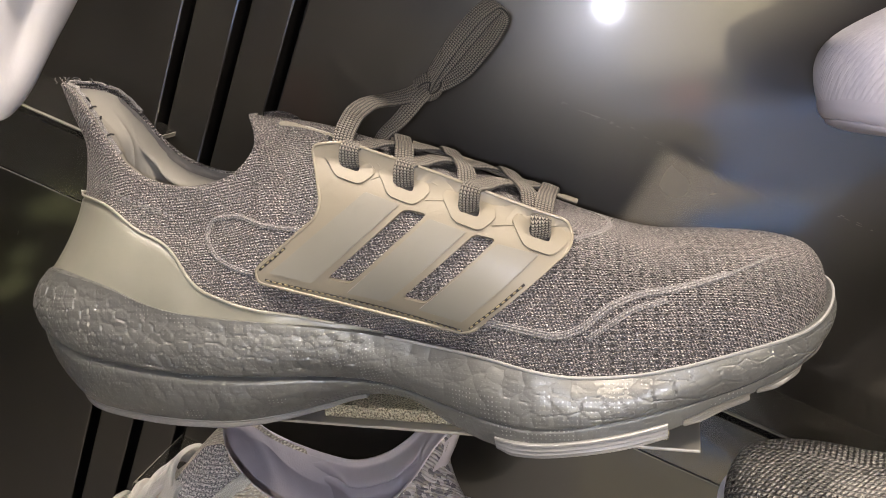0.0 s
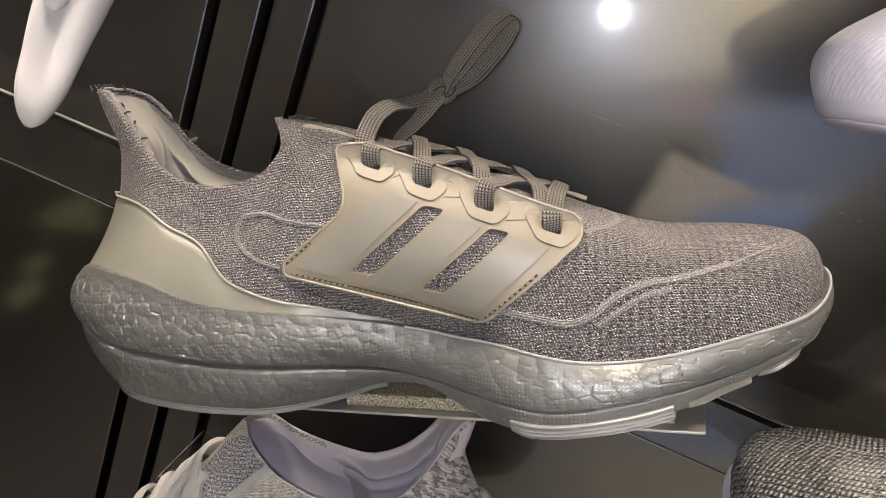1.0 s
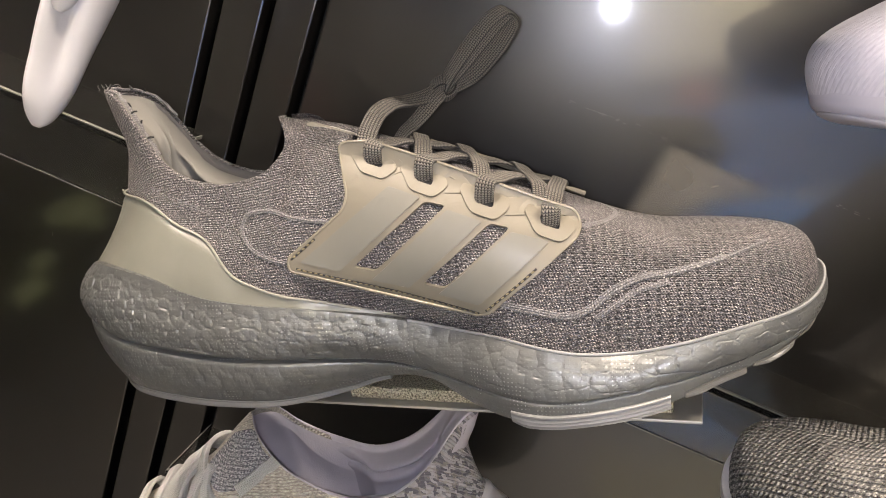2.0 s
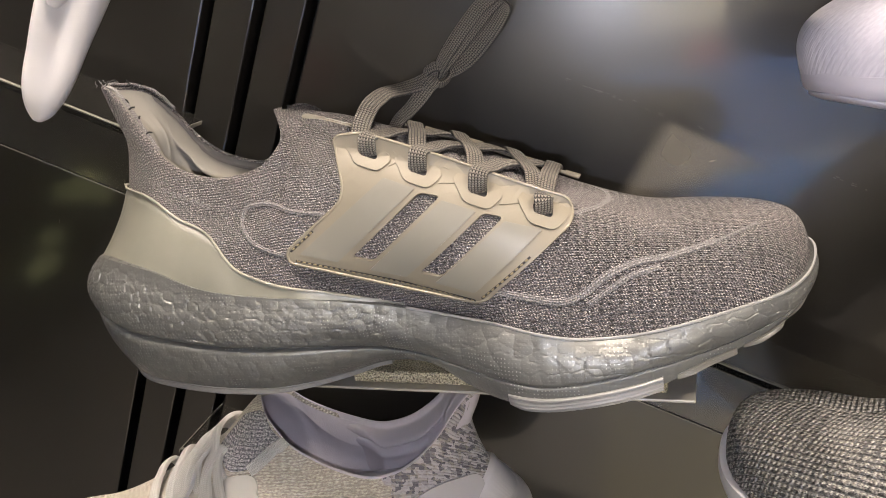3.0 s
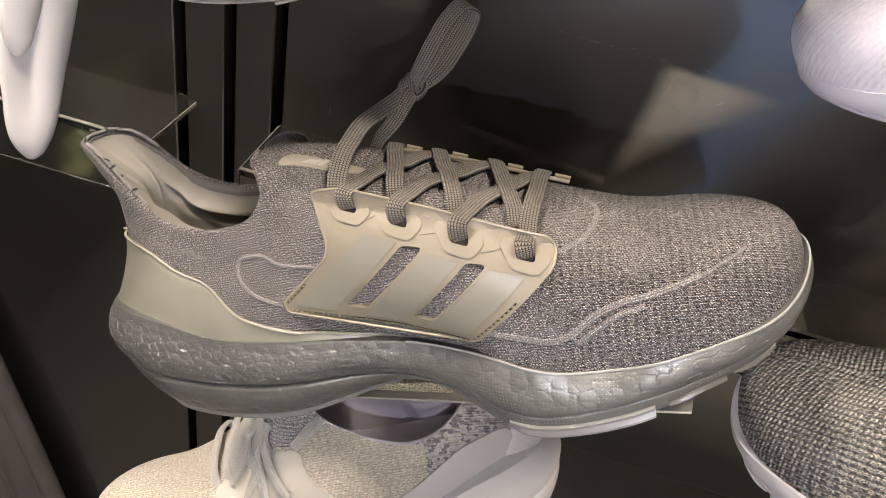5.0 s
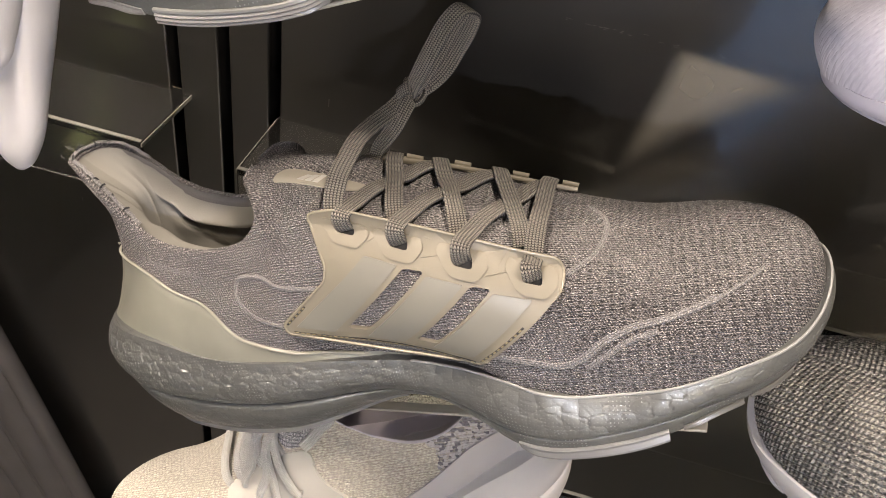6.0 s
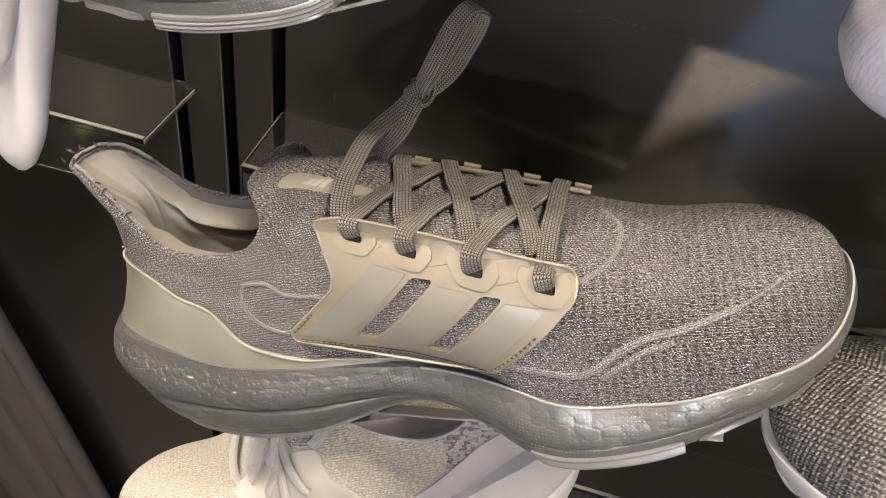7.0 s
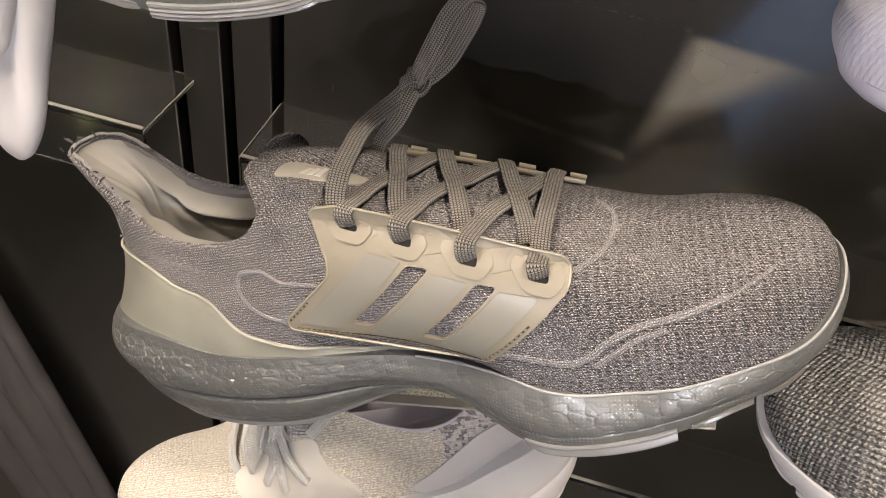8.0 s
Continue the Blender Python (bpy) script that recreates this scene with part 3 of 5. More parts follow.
IN_FOOT = [(0.010, 0.0165), (0.04, 0.0095), (0.06, 0.0075), (0.08, 0.0072), (0.10, 0.0095), (0.12, 0.0155), (0.135, 0.0175), (0.15, 0.0140), (0.165, 0.0095), (0.18, 0.0045), (0.195, 0.0022), (0.24, 0.0020), (0.255, 0.0034), (0.28, 0.0048), (0.29, 0.0040), (0.314, 0.0042)]
# top edge of the upper by base x: the heel tab, the collar, the tongue's tip, then the ridge to the toe
EDGE = [(0.020, 0.0325, 0.000, 0.1285), (0.024, 0.0345, -0.0070, 0.1280), (0.031, 0.0415, -0.0125, 0.1255), (0.043, 0.0505, -0.0170, 0.1160), (0.058, 0.0592, -0.0195, 0.1030), (0.075, 0.0705, -0.0225, 0.0925), (0.095, 0.0930, -0.0240, 0.0872), (0.108, 0.1110, -0.0262, 0.0920), (0.117, 0.1190, -0.0255, 0.1010), (0.124, 0.1175, -0.0220, 0.1080), (0.130, 0.1130, -0.0145, 0.1110), (0.136, 0.1110, 0.0, 0.1110)]
RIDGE = [(0.136, 0.1110, 0.1110), (0.15, 0.1260, 0.1058), (0.165, 0.1450, 0.0992), (0.19, 0.1760, 0.0890), (0.215, 0.2060, 0.0765), (0.235, 0.2300, 0.0670), (0.255, 0.2510, 0.0605), (0.28, 0.2745, 0.0588), (0.30, 0.2890, 0.0575), (0.3095, 0.2935, 0.0566)]
X0, X1, CENTRE = 0.010, 0.312, -0.004


def half_width(x, side):
    w = curve(LATERAL if side < 0 else MEDIAL, x)
    heel = np.clip((X0 + 0.040 - x) / 0.040, 0, 1)
    toe = np.clip((x - X1 + 0.070) / 0.070, 0, 1)
    return w * np.sqrt(np.clip(1 - heel**2.5, 0, 1)) * np.sqrt(np.clip(1 - toe**2.8, 0, 1))


def outline(n):
    """Plan outline: heel back, round the outer side to the toe, back along the inner side. Rows of x, y, and outward normals."""
    u = np.linspace(0, 1, n)
    x = X0 + (X1 - X0) * (0.5 - 0.5 * np.cos(np.pi * u))
    lat = np.c_[x, CENTRE - half_width(x, -1)]
    med = np.c_[x, CENTRE + half_width(x, 1)][::-1][1:-1]
    p = np.r_[lat, med]
    t = np.roll(p, -1, 0) - np.roll(p, 1, 0)
    nrm = np.c_[-t[:, 1], t[:, 0]]
    nrm /= np.linalg.norm(nrm, axis=1)[:, None] + 1e-12
    c = p - np.array([0.16, CENTRE])
    if (nrm * c).sum() < 0:
        nrm = -nrm
    return p, nrm


def wall_ring(p, nrm, f, extra=0.0):
    """One level of the sole's wall at the height share f: foot 0, seam 0.45, top edge 1."""
    x = p[:, 0]
    top, seam, foot = curve(IN_TOP, x), curve(IN_SEAM, x), curve(IN_FOOT, x)
    zb, zs, zt = curve(ZBOT, x), curve(ZSEAM, x), curve(ZTOP, x)
    if f <= 0.45:
        k = f / 0.45
        inset, z = seam + (foot - seam) * (1 - k) ** 2.0, zb + (zs - zb) * k
    else:
        k = (f - 0.45) / 0.55
        swell = 0.0016 * math.sin(math.pi * min(1, k * 1.25)) * np.clip((0.20 - x) / 0.05, 0.35, 1)
        inset, z = seam * (1 - k) ** 1.5 + top * k**2.4 - swell, zs + (zt - zs) * k
    inset = inset + 0.0022 * math.exp(-(((f - 0.45) / 0.022) ** 2)) * np.clip((0.17 - x) / 0.03, 0.25, 1)
    q = p - nrm * (inset - extra)[:, None]
    return np.c_[q, z]


def loft_sole(levels, n=150, extra=0.0, dz=0.0):
    p, nrm = outline(n)
    rings = np.array([wall_ring(p, nrm, f, extra) for f in levels])
    rings[:, :, 2] += dz
    k, m = rings.shape[:2]
    verts = list(rings.reshape(-1, 3))
    faces = [(i * m + j, i * m + (j + 1) % m, (i + 1) * m + (j + 1) % m, (i + 1) * m + j) for i in range(k - 1) for j in range(m)]
    run = np.r_[0, np.cumsum(np.linalg.norm(np.diff(rings[k // 2], axis=0), axis=1))]
    rise = np.cumsum(np.r_[np.zeros((1, m)), np.linalg.norm(np.diff(rings, axis=0), axis=2)], axis=0)
    rise += rings[0, :, 2][None]
    uvs = [(run[j], rise[i, j]) for i in range(k) for j in range(m)]
    half = m // 2
    for i in (0, k - 1):
        for a in range(half):
            b = (m - a) % m
            c, d = a + 1, m - a - 1
            q = [i * m + a, i * m + c, i * m + d % m, i * m + b]
            q = list(dict.fromkeys(q))
            if len(q) > 2:
                faces.append(q)
    return verts, faces, uvs


def upper_grid(side, n=190, m=72, shape=None, plain=False):
    """Half of the upper (side -1 outer, 1 inner): rows along the base, columns from base to top edge."""
    u = np.linspace(0, 1, n)
    xb = 0.020 + (0.3095 - 0.020) * (0.5 - 0.5 * np.cos(np.pi * u))
    w = curve(UPPER_LAT if side < 0 else MEDIAL, xb) - 0.0035 + 0.0015 * np.clip((xb - 0.25) / 0.04, 0, 1) - 0.0035 * np.clip((0.12 - xb) / 0.08, 0, 1)
    heel = np.clip((0.020 + 0.074 - xb) / 0.074, 0, 1)
    toe = np.clip((xb - 0.3095 + 0.068) / 0.068, 0, 1)
    y0 = side * w * np.sqrt(np.clip(1 - heel**1.85, 0, 1)) * np.sqrt(np.clip(1 - toe**2.7, 0, 1))
    base = np.c_[xb, y0 + CENTRE, curve(ZTOP, xb) - 0.003]
    top_edge, crown = shape or (EDGE, RIDGE)
    e = curve(np.array(top_edge), np.minimum(xb, 0.136))
    e[:, 1] *= -side
    e[:, 1] += CENTRE
    r = curve(crown, np.maximum(xb, 0.136))
    ridge = np.c_[r[:, 0], np.full(n, CENTRE), r[:, 1]]
    top = np.where((xb < 0.136)[:, None], e, ridge)
    q = np.linspace(0, 1, m)
    a = q * math.pi / 2
    k = (2 / curve([(0.02, 2.4), (0.11, 2.3), (0.15, 3.0), (0.19, 3.0), (0.22, 3.05), (0.26, 2.7), (0.307, 2.8)], xb))[:, None]
    hs, vs = 1 - np.cos(a)[None] ** k, np.sin(a)[None] ** k
    b = np.clip((xb - 0.098) / 0.052, 0, 1)
    b = (b * b * (3 - 2 * b))[:, None]
    hh = (1 - b) * q[None] ** 1.25 + b * hs
    vv = (1 - b) * q[None] + b * vs
    g = base[:, None, :] + (top - base)[:, None, :] * np.stack([hh, hh, vv], axis=2)
    bow = curve([(0, 0), (0.157, 0.0055), (0.315, 0.0098), (0.53, 0.0122), (0.685, 0.0118), (0.84, 0.0058), (1.0, 0.0)], q)[None] * np.clip((0.072 - xb) / 0.052, 0, 1)[:, None]
    g[:, :, 0] += bow
    if side < 0 and not plain:
        tuck = np.maximum(0, w - (curve(LATERAL, xb) - curve(IN_TOP, xb) - 0.0006)) * np.clip((xb - 0.10) / 0.03, 0, 1) * np.clip((0.26 - xb) / 0.02, 0, 1)
        k = np.clip(1 - q / 0.2, 0, 1)[None] ** 2
        g[:, :, 1] += tuck[:, None] * k
        # under the side overlay the knit draws in, so that the overlay's edge stands clear of it
        under = np.clip((0.0548 - 0.264 * (g[:, :, 0] - 0.1186) - g[:, :, 2]) / 0.0060, 0, 1)
        span = np.clip((g[:, :, 0] - 0.118) / 0.012, 0, 1) * np.clip((0.200 - g[:, :, 0]) / 0.014, 0, 1)
        g[:, :, 1] += 0.0034 * under * under * (3 - 2 * under) * span * (1 if shape is None else 0)
    puff = np.sin(np.pi * np.minimum(q * 1.5, 1))[None] * (0.0032 * (1 - np.abs(2 * u - 1) ** 6))[:, None]
    g[:, :, 1] += side * puff * (np.clip((xb - 0.03) / 0.04, 0, 1) * np.clip((0.225 - xb) / 0.05, 0, 1))[:, None]
    return g, xb


def grid_uv(g):
    """UV in metres: along the shoe, and up its side and over the top."""
    v = g[:, :, 2] - np.abs(g[:, :, 1] - CENTRE)
    return np.stack([g[:, :, 0], v], axis=2).reshape(-1, 2)


def widen(v, by, dip=0.021):
    """Lengthens the collar's opening forwards by that much."""
    v = np.array(v, float)
    x, z = v[..., 0], v[..., 2]
    rise = np.clip((x - 0.035) / 0.075, 0, 1) * np.clip((0.225 - x) / 0.105, 0, 1)
    v[..., 0] = x + by * rise * np.clip((z - 0.050) / 0.040, 0, 1)
    if by > 0.005:
        low = np.clip(1 - np.abs(x - 0.088) / 0.042, 0, 1)
        v[..., 2] = z - dip * low * low * (3 - 2 * low) * np.clip((z - 0.062) / 0.030, 0, 1)
    return v


def build_upper(parent, knit_mat, lining_mat, label, lining_label, flip=1, rim_mat=None, opening=0.0, shape=None):
    """The knitted upper with an open collar, and the padded lining inside it."""
    g1, xb = upper_grid(-1, shape=shape)
    g2, _ = upper_grid(1, shape=shape)
    n, m = g1.shape[:2]
    v = np.r_[g1.reshape(-1, 3), g2.reshape(-1, 3)]
    f = [(i * m + j, (i + 1) * m + j, (i + 1) * m + j + 1, i * m + j + 1) for i in range(n - 1) for j in range(m - 1)]
    f += [tuple(n * m + k for k in q[::-1]) for q in f]
    uv = np.r_[grid_uv(upper_grid(-1, shape=shape, plain=True)[0]), grid_uv(g2) + (0.5, 0)]
    v[:, 1] *= flip
    v = widen(v, opening)
    up = part("upper", v, f, knit_mat, parent, label, uv, sharp=70)
    bm = bmesh.new()
    bm.from_mesh(up.data)
    bmesh.ops.remove_doubles(bm, verts=bm.verts, dist=0.00003)
    bmesh.ops.recalc_face_normals(bm, faces=bm.faces)
    bm.to_mesh(up.data)
    bm.free()
    # lining: over the collar's edge, then a thick soft pad down inside
    sel = xb < 0.137
    d = np.r_[0, 0.02, 0.04, 0.065, np.linspace(0.09, 0.46, 32), np.linspace(0.49, 1.0, 14)]
    pad = curve([(0, 0.0), (0.05, 0.0022), (0.10, 0.0030), (0.12, 0.0036), (0.15, 0.0070), (0.19, 0.0128), (0.24, 0.0158), (0.30, 0.0140), (0.335, 0.0080), (0.352, 0.0062), (0.38, 0.0095), (0.46, 0.0138), (0.60, 0.0132), (0.75, 0.0135), (0.9, 0.0130), (1.0, 0.0090)], d)
    rows = []
    for g, s in ((g1, -1), (g2, 1)):
        wall = g[sel]
        t = wall[:, -1, :]
        away = np.c_[0.070 - t[:, 0], CENTRE - t[:, 1]]
        away[:, 0] *= np.clip(np.abs(away[:, 0]) / 0.05, 0, 1) ** 2
        away /= np.linalg.norm(away, axis=1)[:, None] + 1e-9
        z = t[:, 2][:, None] + 0.0012 * np.sin(np.pi * np.clip(d / 0.08, 0, 1))[None] - (t[:, 2] - 0.054)[:, None] * np.clip((d - 0.03) / 0.97, 0, 1)[None]
        gx, gy = np.zeros_like(z), np.zeros_like(z)
        for i in range(len(t)):
            plain = curve([(0, 0.0), (0.10, 0.0035), (0.25, 0.0095), (0.5, 0.0130), (1.0, 0.0090)], d)
            roll = np.clip((t[i, 0] - 0.046) / 0.014, 0, 1)
            soft = (plain + (pad - plain) * roll) * (1 - 0.8 * np.clip((t[i, 0] - 0.098) / 0.014, 0, 1))
            gx[i] = np.interp(z[i], wall[i, :, 2], wall[i, :, 0]) + away[i, 0] * soft
            gy[i] = np.interp(z[i], wall[i, :, 2], wall[i, :, 1]) + away[i, 1] * soft
            crease = -0.0030 * np.exp(-((t[i, 0] - 0.058 + 0.35 * (z[i] - 0.09)) / 0.0030) ** 2) - 0.0018 * np.exp(-((t[i, 0] - 0.045 + 0.25 * (z[i] - 0.1)) / 0.0028) ** 2)
            crease = crease * np.clip((d - 0.06) * 8, 0, 1) * (0.75 if s < 0 else 0.55)
            gx[i] += away[i, 0] * crease
            gy[i] += away[i, 1] * crease
        gy = np.where(s * (gy - CENTRE) < 0, CENTRE, gy)
        rows.append(np.stack([gx, gy, z], axis=2))
    a, b = rows
    ring = np.concatenate([a[::-1], b[1:]], axis=0)
    ring[:, :, 1] *= flip
    ring = widen(ring, opening)
    k = int((xb[sel] > 0.1105).sum())
    throat = rim_mat or knit_mat
    far = [i for i in range(len(a), len(ring) - k) if ring[i, 0, 0] > 0.040]
    deep = [int(3 + 5 * min(1, (ring[i, 0, 0] - 0.040) / 0.02)) for i in far]
    band = np.array([[ring[i, 0] * 0 + np.array([np.interp(q, np.arange(len(d)), ring[i, :, c]) for c in range(3)]) for q in np.linspace(3, e, 8)] for i, e in zip(far, deep)]) + np.array([0, -0.0005 * flip, 0.0005])
    for name, piece, mat, lab in (("collar_rim", ring[:, :4], throat, ""), ("lining", ring[k:len(ring) - k, 3:], lining_mat, lining_label), ("collar_band", band, BAND, "grey cloth band inside the collar, darkened for its shade"), ("tongue_back", ring[:k + 1, 3:], throat, ""), ("tongue_back", ring[len(ring) - k - 1:, 3:], throat, "")):
        if opening and name in ("tongue_back", "collar_band"):
            continue
        vv, ff = sheet(piece)
        part(name, vv, ff, mat, parent, lab, np.c_[vv[:, 0] * 1.4 + vv[:, 1], vv[:, 2]], sharp=80)
    if opening:
        # a soft inner sock under the knit
        axis = np.c_[v[:, 0] * 0.9 + 0.011, np.full(len(v), CENTRE * flip), np.full(len(v), 0.055)]
        inn = axis - v
        inn /= np.linalg.norm(inn, axis=1)[:, None] + 1e-9
        part("inner_sock", v + inn * 0.0030, f, lining_mat, parent, "", uv, sharp=80)
    # insole board
    p, nrm = outline(60)
    q = p - nrm * 0.019
    q = q[(q[:, 0] < 0.2) & (q[:, 0] > 0.036)]
    order = np.argsort(np.arctan2(q[:, 1] - CENTRE, q[:, 0] - 0.1))
    q = q[order]
    k = len(q)
    iv = [(x, y * flip, 0.0625) for x, y in q] + [(x, y * flip, 0.056) for x, y in q]
    part("insole", iv, [list(range(k)), list(range(k, 2 * k))] + [(i, (i + 1) % k, k + (i + 1) % k, k + i) for i in range(k)], lining_mat, parent)
    return up


def heel_cup(parent, mat, label, cut, swell=0.0022, flip=1, name="heel_counter"):
    """The moulded heel counter that wraps the back of the upper up to the line cut(x)."""
    g1, xb = upper_grid(-1, n=260, m=60)
    g2, _ = upper_grid(1, n=260, m=60)
    rows = []
    d = np.linspace(0, 1, 14)
    plan, plan_n = outline(200)
    lip_ring = wall_ring(plan, plan_n, 1.0)[:, :2]
    for g, s in ((g1, -1), (g2, 1)):
        out = []
        for i in range(len(xb)):
            if xb[i] > cut[-1][0] + 0.004:
                break
            col = g[i]
            qs = np.linspace(0, 1, len(col))
            limit = curve(cut, col[:, 0])
            over = np.where(col[:, 2] > limit)[0]
            qe = qs[over[0]] if len(over) else 1
            if len(over) and over[0] > 0:
                k0 = over[0] - 1
                a0, a1 = col[k0, 2] - limit[k0], col[over[0], 2] - limit[over[0]]
                qe = qs[k0] + (qs[over[0]] - qs[k0]) * (-a0) / (a1 - a0 + 1e-9)
            t = d * qe
            pts = np.c_[[np.interp(t, qs, col[:, c]) for c in range(3)]].T
            lip = np.where(d > 0.93, 0.0004, 1.0) * (1 - 0.35 * d)
            foot = np.clip((0.152 - pts[:, 0]) / 0.022, 0.12, 1)
            cen = np.array([0.075, CENTRE])
            o = pts[:, :2] - cen
            if xb[i] > 0.075:
                o[:, 0] *= 0.05
            o /= np.linalg.norm(o, axis=1)[:, None] + 1e-9
            pts[:, :2] += o * (swell * lip * foot)[:, None]
            near = lip_ring[(lip_ring[:, 1] - CENTRE) * s >= 0]
            way = np.arctan2(col[0, 1] - CENTRE, min(0, col[0, 0] - 0.075) - 1e-6)
            if xb[i] < 0.075:
                gap = np.angle(np.exp(1j * (np.arctan2(near[:, 1] - CENTRE, near[:, 0] - 0.075) - way)))
            else:
                gap = near[:, 0] - xb[i]
            goal = near[np.argmin(np.abs(gap))]
            reach = goal - pts[0, :2] if xb[i] < 0.075 else np.array([0, goal[1] - pts[0, 1]])
            pts[:, :2] += reach[None] * (0.97 * (1 - d) ** 1.6 * min(1, max(0, (0.158 - xb[i]) / 0.02)))[:, None]
            out.append(pts)
        rows.append(np.array(out))
    a, b = rows
    ring = np.concatenate([a[::-1], b[1:]], axis=0)
    ring[:, :, 1] *= flip
    v, f = sheet(ring)
    return part(name, v, f, mat, parent, label, sharp=60)


def pellets(run, z, w, h, seed, flat=False):
    """Pillowed cells over (run, z) metres: height 0 at the joints to 1, and a small random tilt for each cell."""
    rng = np.random.default_rng(seed)
    nx, nz = int(run.max() / w) + 3, int((z.max() - z.min()) / h) + 4
    jx, jz = rng.uniform(-0.32, 0.32, (nx, nz)), rng.uniform(-0.32, 0.32, (nx, nz))
    tx, tz, lift = rng.normal(0, 1, (nx, nz)), rng.normal(0, 1, (nx, nz)), rng.uniform(0.6, 1, (nx, nz))
    gz = (z - z.min()) / h + 1.5
    ci = np.floor(run / w).astype(int) + 1
    cj = np.floor(gz).astype(int)
    best = np.full(run.shape, 9.0)
    second = np.full(run.shape, 9.0)
    extra = np.zeros(run.shape)
    for a in (-1, 0, 1):
        for c in (-1, 0, 1):
            i2, j2 = np.clip(ci + a, 0, nx - 1), np.clip(cj + c, 0, nz - 1)
            px = (i2 - 1 + 0.5 + jx[i2, j2] + 0.25 * (j2 % 2)) * w
            pz = j2 + 0.5 + jz[i2, j2]
            dx, dz = (run - px) / w, gz - pz
            d = np.sqrt(dx**2 + dz**2)
            t = lift[i2, j2] + 0.6 * (dx * tx[i2, j2] + dz * tz[i2, j2])
            closer = d < best
            second = np.where(closer, best, np.minimum(second, d))
            extra = np.where(closer, t, extra)
            best = np.where(closer, d, best)
    joint = np.clip((second - best) / (0.06 if flat else 0.11), 0, 1)
    if flat:
        return joint * (0.75 + 0.35 * extra)
    return (0.55 + 0.45 * joint) * np.clip(1.15 - 0.9 * best**2, 0, 1) * (0.3 + 0.7 * extra)


RIBS = (1.0, 0.93, 0.76, 0.70, 0.52, 0.46, 0.28, 0.22, 0.06, 0.0)
RIB_OUT = np.array([0.0, 0.0010, 0.0013, 0.0006, 0.0022, 0.0015, 0.0030, 0.0023, 0.0030, 0.0022])


def build_sole(parent, foam, rubber, foam_label, rubber_label, flip=1, grow=0.0, cells=True, rubber_dull=None, outsole=True):
    rubber_dull = rubber_dull or rubber
    lv = [0.0, 0.04, 0.10, 0.16, 0.22, 0.28, 0.34, 0.40, 0.425, 0.44, 0.45, 0.46, 0.475, 0.50, 0.56, 0.62, 0.68, 0.74, 0.80, 0.86, 0.91, 0.95, 0.98, 1.0]
    n = 150
    if cells:
        lv = sorted(set(list(np.linspace(0, 0.42, 30)) + [0.43, 0.44, 0.45, 0.46, 0.47] + list(np.linspace(0.48, 1.0, 46))))
        n = 700
    v, f, uv = loft_sole(lv, n=n, extra=grow)
    if cells:
        m, k = 2 * n - 2, len(lv)
        g = np.array(v).reshape(k, m, 3)
        u = np.array(uv).reshape(k, m, 2)
        fore = np.clip((g[:, :, 0] - 0.150) / 0.04, 0, 1)
        hgt = (0.22 * pellets(u[:, :, 0] + 0.3 * u[:, :, 1], u[:, :, 1], 0.0052, 0.0042, 11) + 0.60 * pellets(u[:, :, 0] + 0.3 * u[:, :, 1], u[:, :, 1], 0.0052, 0.0042, 11, True)) * (1 - fore) + 0.40 * fore * pellets(u[:, :, 0] + 0.35 * u[:, :, 1], u[:, :, 1], 0.0078, 0.0058, 12, True)
        share = np.array(lv)[:, None]
        fade = np.clip(share / 0.06, 0, 1) * np.clip((1 - share) / 0.12, 0, 1) * np.clip(np.abs(share - 0.45) / 0.05, 0, 1)
        fade = fade * np.where(share < 0.45, np.clip((0.185 - g[:, :, 0]) / 0.02, 0, 0.55), 1.0)
        along_x = curve([(0.0, 1.0), (0.09, 0.95), (0.125, 0.75), (0.185, 0.6), (0.215, 0.8), (0.32, 0.85)], g[:, :, 0].ravel()).reshape(g.shape[:2])
        around = np.roll(g, -1, 1) - np.roll(g, 1, 1)
        along = np.gradient(g, axis=0)
        nr = np.cross(around, along)
        nr /= np.linalg.norm(nr, axis=2)[:, :, None] + 1e-12
        mid = g - np.array([0.16, CENTRE, 0.03])
        nr = np.where(((nr * mid).sum(2) < 0)[:, :, None], -nr, nr)
        g += nr * (hgt * fade * along_x * 0.00100)[:, :, None]
        v = list(g.reshape(-1, 3))
    v = [(a, b * flip, c) for a, b, c in v]
    part("midsole", v, f, foam, parent, foam_label, uv, sharp=52)
    if not outsole:
        return
    # outsole: thin moulded rubber pieces under heel and forefoot
    p, nrm = outline(220)
    for lo, hi, rise, mat in ((0.0, 0.150, 0.045, rubber), (0.1975, 0.2540, 0.46, rubber), (0.2570, 0.2800, 0.26, rubber_dull), (0.2808, 0.2965, 0.24, rubber_dull), (0.2973, 0.3125, 0.22, rubber_dull)):
        keep = [i for i in range(len(p)) if lo <= p[i, 0] <= hi]
        rows = []
        lat = [i for i in keep if i < 220]
        med = [i for i in keep if i >= 220][::-1]
        for i in lat:
            j = min(med, key=lambda k: abs(p[k, 0] - p[i, 0])) if med else i
            row = []
            for k, order in ((i, 1), (j, -1)):
                pr = np.array([wall_ring(p[k:k + 1], nrm[k:k + 1], fr * rise * (0.45 if rise > 0.1 else 1), (0.0010 if rise > 0.3 else 0.0005) + grow)[0] for fr in RIBS])
                ease = min(1, (p[i, 0] - lo) / 0.007 + 0.1, (hi - p[i, 0]) / 0.002 + 0.4) if rise > 0.1 else 1
                pr[:, :2] += nrm[k][None] * (RIB_OUT * ease * (0.45 if rise > 0.3 else 0.25))[:, None]
